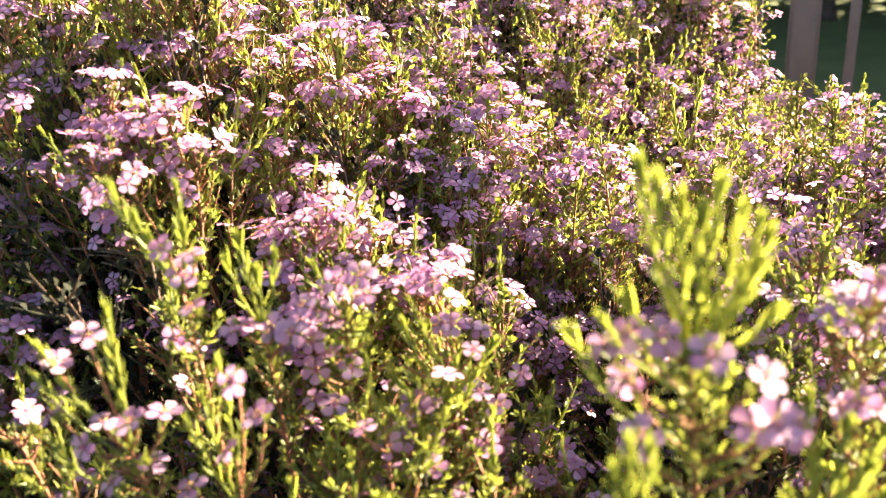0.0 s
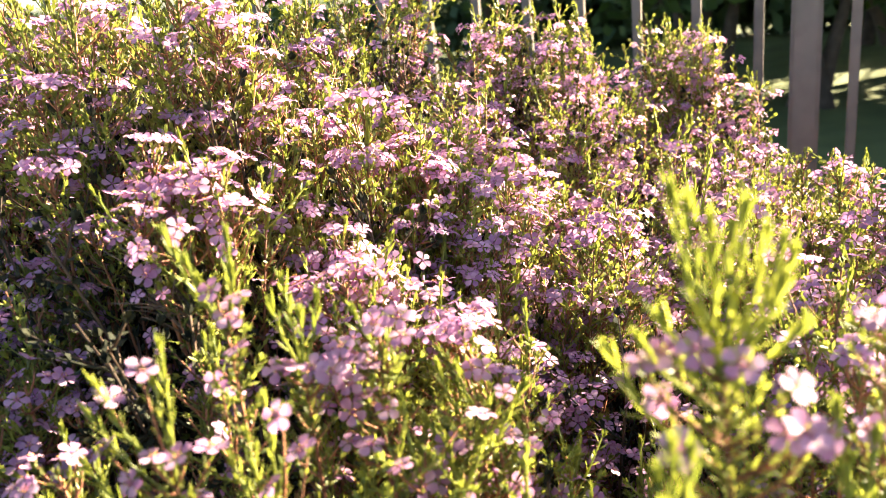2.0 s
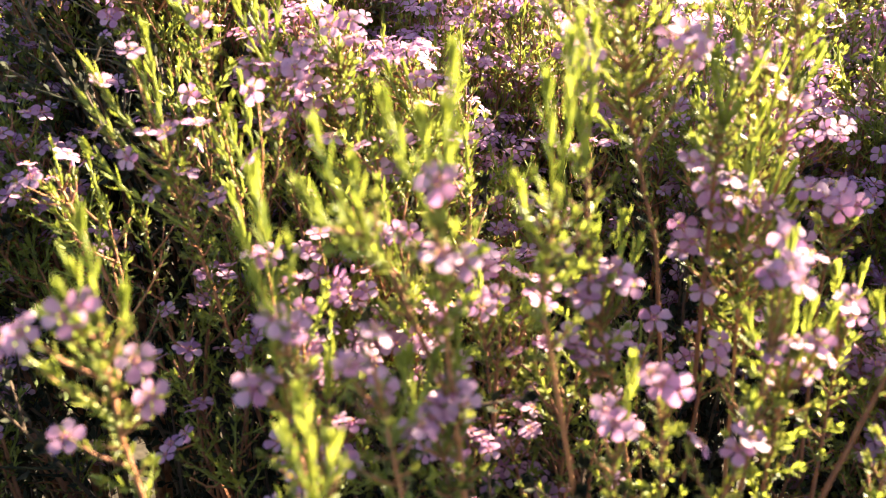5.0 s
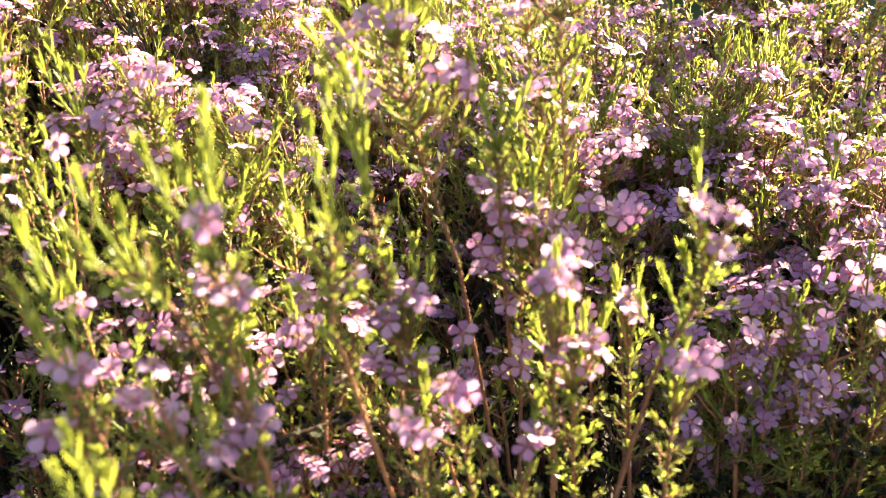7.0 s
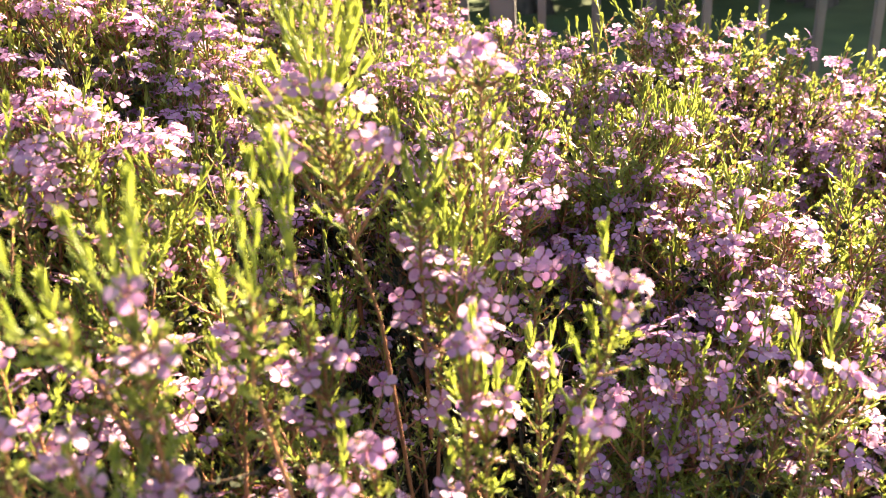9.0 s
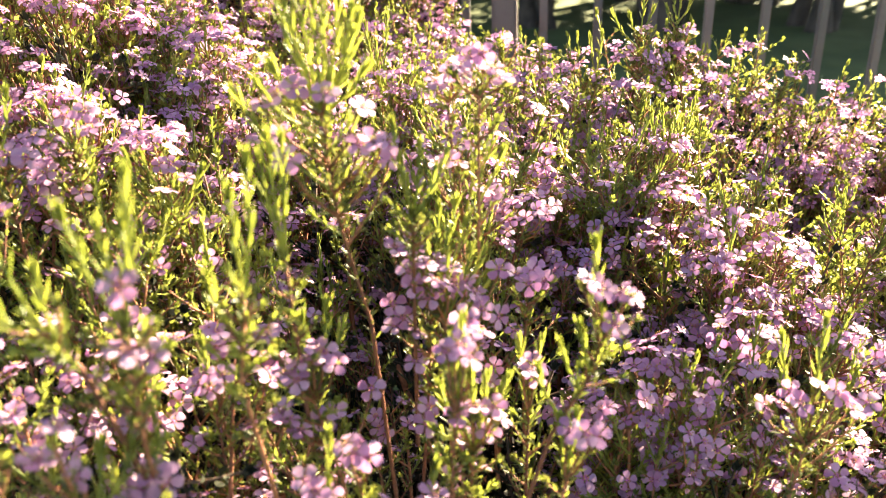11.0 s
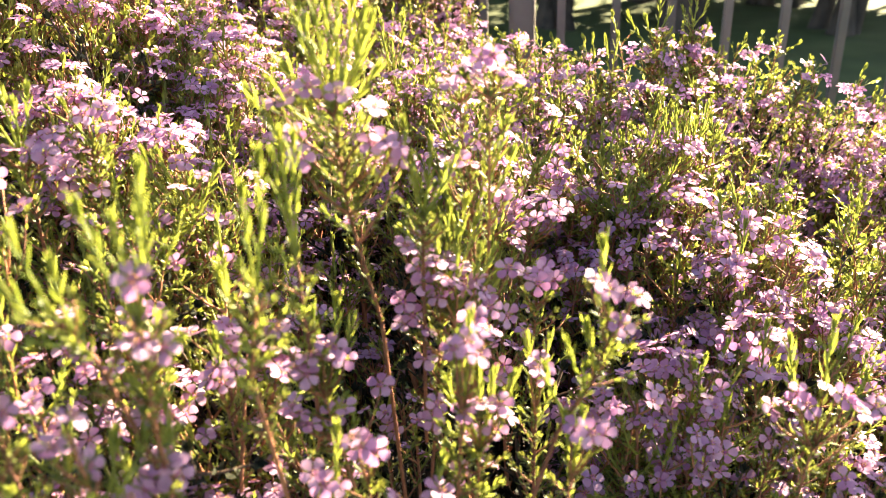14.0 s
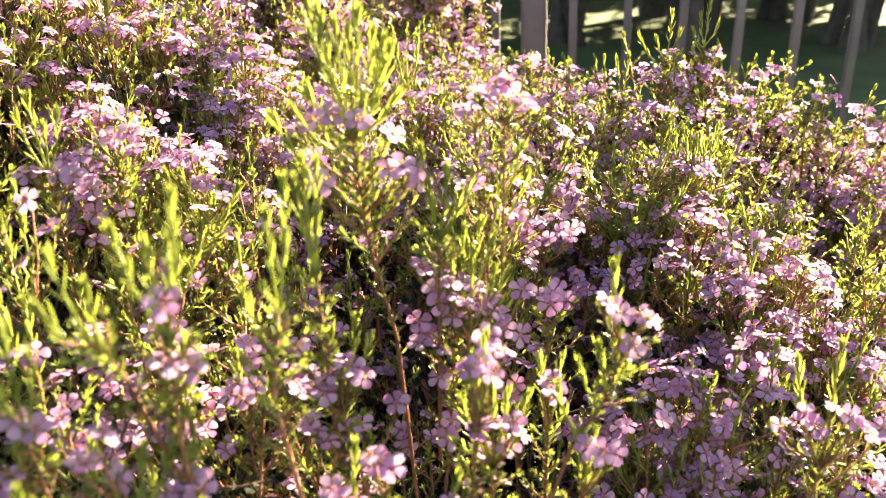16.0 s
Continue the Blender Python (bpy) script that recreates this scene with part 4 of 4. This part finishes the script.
# the left group
standing([(-0.115, 0.285, 0.84), (-0.112, 0.28, 0.95), (-0.112, 0.28, 1.02)], [(-0.124, 0.28, 1.057), (-0.131, 0.282, 1.069), (-0.12, 0.28, 1.048), (-0.104, 0.28, 1.067), (-0.105, 0.28, 1.051)],
         [(-0.114, 0.276, 1.042), (-0.103, 0.276, 1.039), (-0.108, 0.275, 1.016), (-0.11, 0.278, 1.03)])
standing([(-0.085, 0.285, 0.84), (-0.083, 0.28, 0.96), (-0.083, 0.28, 1.0)], [(-0.085, 0.28, 1.045), (-0.092, 0.28, 1.035), (-0.072, 0.28, 1.036), (-0.08, 0.28, 1.03)], [(-0.087, 0.275, 1.006), (-0.077, 0.275, 1.004), (-0.092, 0.275, 1.005), (-0.07, 0.275, 1.002), (-0.065, 0.28, 1.011)])
standing([(-0.125, 0.26, 0.8), (-0.128, 0.245, 0.92), (-0.13, 0.24, 0.975)], [(-0.126, 0.245, 1.036), (-0.152, 0.24, 1.024), (-0.16, 0.245, 1.008), (-0.165, 0.24, 0.99), (-0.134, 0.25, 1.02)],
         [(-0.135, 0.237, 0.991), (-0.146, 0.237, 0.98), (-0.155, 0.24, 0.994), (-0.125, 0.237, 0.99), (-0.149, 0.243, 1.014), (-0.113, 0.24, 0.991), (-0.14, 0.238, 0.962), (-0.133, 0.24, 1.026)])
standing([(-0.1, 0.25, 0.8), (-0.095, 0.243, 0.94)], [(-0.09, 0.245, 1.01), (-0.1, 0.245, 0.995), (-0.108, 0.245, 0.985)], [(-0.093, 0.24, 0.972), (-0.078, 0.24, 0.987), (-0.111, 0.24, 0.955), (-0.123, 0.24, 0.969), (-0.085, 0.24, 1.003)])
standing([(-0.022, 0.295, 0.8), (-0.02, 0.29, 0.9), (-0.015, 0.29, 0.96)], [(-0.027, 0.29, 0.996), (0.012, 0.29, 0.983), (-0.035, 0.29, 0.97), (-0.005, 0.29, 0.975), (0.003, 0.29, 0.968), (-0.04, 0.29, 0.955)],
         [(-0.025, 0.286, 0.956), (-0.018, 0.286, 0.954), (-0.032, 0.284, 0.938), (0.011, 0.288, 0.95), (0.005, 0.288, 0.93), (-0.021, 0.286, 0.909)])
standing([(0.002, 0.32, 0.84), (-0.004, 0.314, 0.955)], [], [(-0.007, 0.312, 0.979), (0.001, 0.312, 0.978), (-0.012, 0.314, 0.978), (0.005, 0.314, 0.974)])
standing([(-0.05, 0.30, 0.83), (-0.055, 0.295, 0.96), (-0.05, 0.29, 1.0)], [(-0.06, 0.29, 1.025)],
         [(-0.04, 0.288, 1.01), (-0.051, 0.288, 1.017), (-0.041, 0.29, 1.018), (-0.06, 0.286, 1.005), (-0.056, 0.286, 0.998), (-0.065, 0.286, 0.99), (-0.066, 0.286, 0.976), (-0.069, 0.286, 0.961), (-0.05, 0.284, 0.978), (-0.058, 0.284, 0.985)])
standing([(-0.18, 0.45, 0.88), (-0.178, 0.43, 1.02)], [(-0.2, 0.43, 1.04)], [(-0.16, 0.41, 1.05), (-0.172, 0.417, 1.049), (-0.166, 0.412, 1.046), (-0.18, 0.42, 1.043), (-0.188, 0.425, 1.036), (-0.153, 0.41, 1.051)])
standing([(-0.076, 0.42, 0.85), (-0.076, 0.4, 0.96)], [], [(-0.076, 0.395, 0.991), (-0.084, 0.394, 0.988), (-0.07, 0.395, 0.993), (-0.088, 0.395, 0.984), (-0.063, 0.397, 0.988)])
standing([(-0.131, 0.315, 0.82), (-0.131, 0.305, 0.94)], [(-0.128, 0.305, 1.015)], [(-0.134, 0.307, 0.96), (-0.128, 0.297, 0.99), (-0.121, 0.298, 0.985)])
standing([(-0.07, 0.24, 0.79), (-0.067, 0.232, 0.89)], [(-0.07, 0.235, 0.96)], [(-0.067, 0.228, 0.935), (-0.063, 0.230, 0.909), (-0.056, 0.224, 0.901), (-0.072, 0.229, 0.913)])
standing([(-0.09, 0.205, 0.8), (-0.09, 0.2, 0.9)], [(-0.095, 0.2, 0.975), (-0.085, 0.2, 0.97)], [(-0.091, 0.195, 0.946), (-0.085, 0.195, 0.944)])
standing([(-0.03, 0.23, 0.8), (-0.03, 0.222, 0.905)], [(-0.035, 0.222, 0.962)], [(-0.031, 0.218, 0.936), (-0.025, 0.218, 0.934), (-0.037, 0.219, 0.935)])
# the tall plumes on the ridge at the back
standing([(0.43, 0.61, 0.8), (0.432, 0.602, 0.92), (0.434, 0.6, 0.97)], [(0.401, 0.6, 0.994), (0.436, 0.6, 1.014), (0.42, 0.6, 0.99), (0.447, 0.6, 0.995)], [(0.422, 0.595, 0.958), (0.442, 0.595, 0.94), (0.43, 0.595, 0.972), (0.438, 0.595, 0.975), (0.426, 0.595, 0.945), (0.415, 0.595, 0.95)])
standing([(0.475, 0.61, 0.8), (0.475, 0.603, 0.92), (0.474, 0.6, 0.975)], [(0.476, 0.6, 1.02), (0.488, 0.6, 1.0), (0.467, 0.6, 1.01), (0.46, 0.6, 0.995)], [(0.461, 0.595, 0.97), (0.485, 0.595, 0.971), (0.476, 0.595, 0.948), (0.494, 0.595, 0.945), (0.469, 0.595, 0.955), (0.49, 0.595, 0.965), (0.478, 0.594, 0.968)])
standing([(0.39, 0.61, 0.78), (0.388, 0.603, 0.89), (0.387, 0.6, 0.93)], [(0.379, 0.6, 0.972), (0.392, 0.6, 0.975)], [(0.38, 0.595, 0.935), (0.392, 0.595, 0.938), (0.387, 0.595, 0.928)])


# ---- a clump of bare dead twigs in the dark hollow ----
def dead_twigs(own, foot, count, reach, height):
    root, off = ROOTS[own], Vector((*SHRUBS[own], 0.0))
    rng = random.Random(41)
    for k in range(count):
        s = Soup()
        w, q = rng.uniform(1.6, 4.4), rng.uniform(0.3, 1.0) * reach
        top = np.array((math.cos(w) * q, math.sin(w) * q, height * rng.uniform(0.75, 1.1)))
        stem = [np.zeros(3), top * 0.4 + np.array((rng.uniform(-0.006, 0.006), rng.uniform(-0.006, 0.006), 0.01)), top * 0.75, top]
        tube(s, stem, 0.0013, 0.0005, 0, 5)
        for j in range(rng.choice((3, 4, 5, 6))):
            p, ax = along(stem, rng.uniform(0.35, 0.95))
            a, b = frame_of(ax)
            v = rng.uniform(0, 6.3)
            e = p + (ax + (a * math.cos(v) + b * math.sin(v)) * 0.7) * rng.uniform(0.012, 0.034)
            tube(s, [p, (p + e) / 2 + (0, 0, 0.002), e], 0.0007, 0.0003, 0, 4)
        ob = part("dead_twig", s, [DRY], root, "bare dry grey-brown twig")
        ob.location = Vector(foot) - off


dead_twigs(nearest(-0.20, 0.40), (-0.168, 0.41, 0.925), 14, 0.036, 0.095)
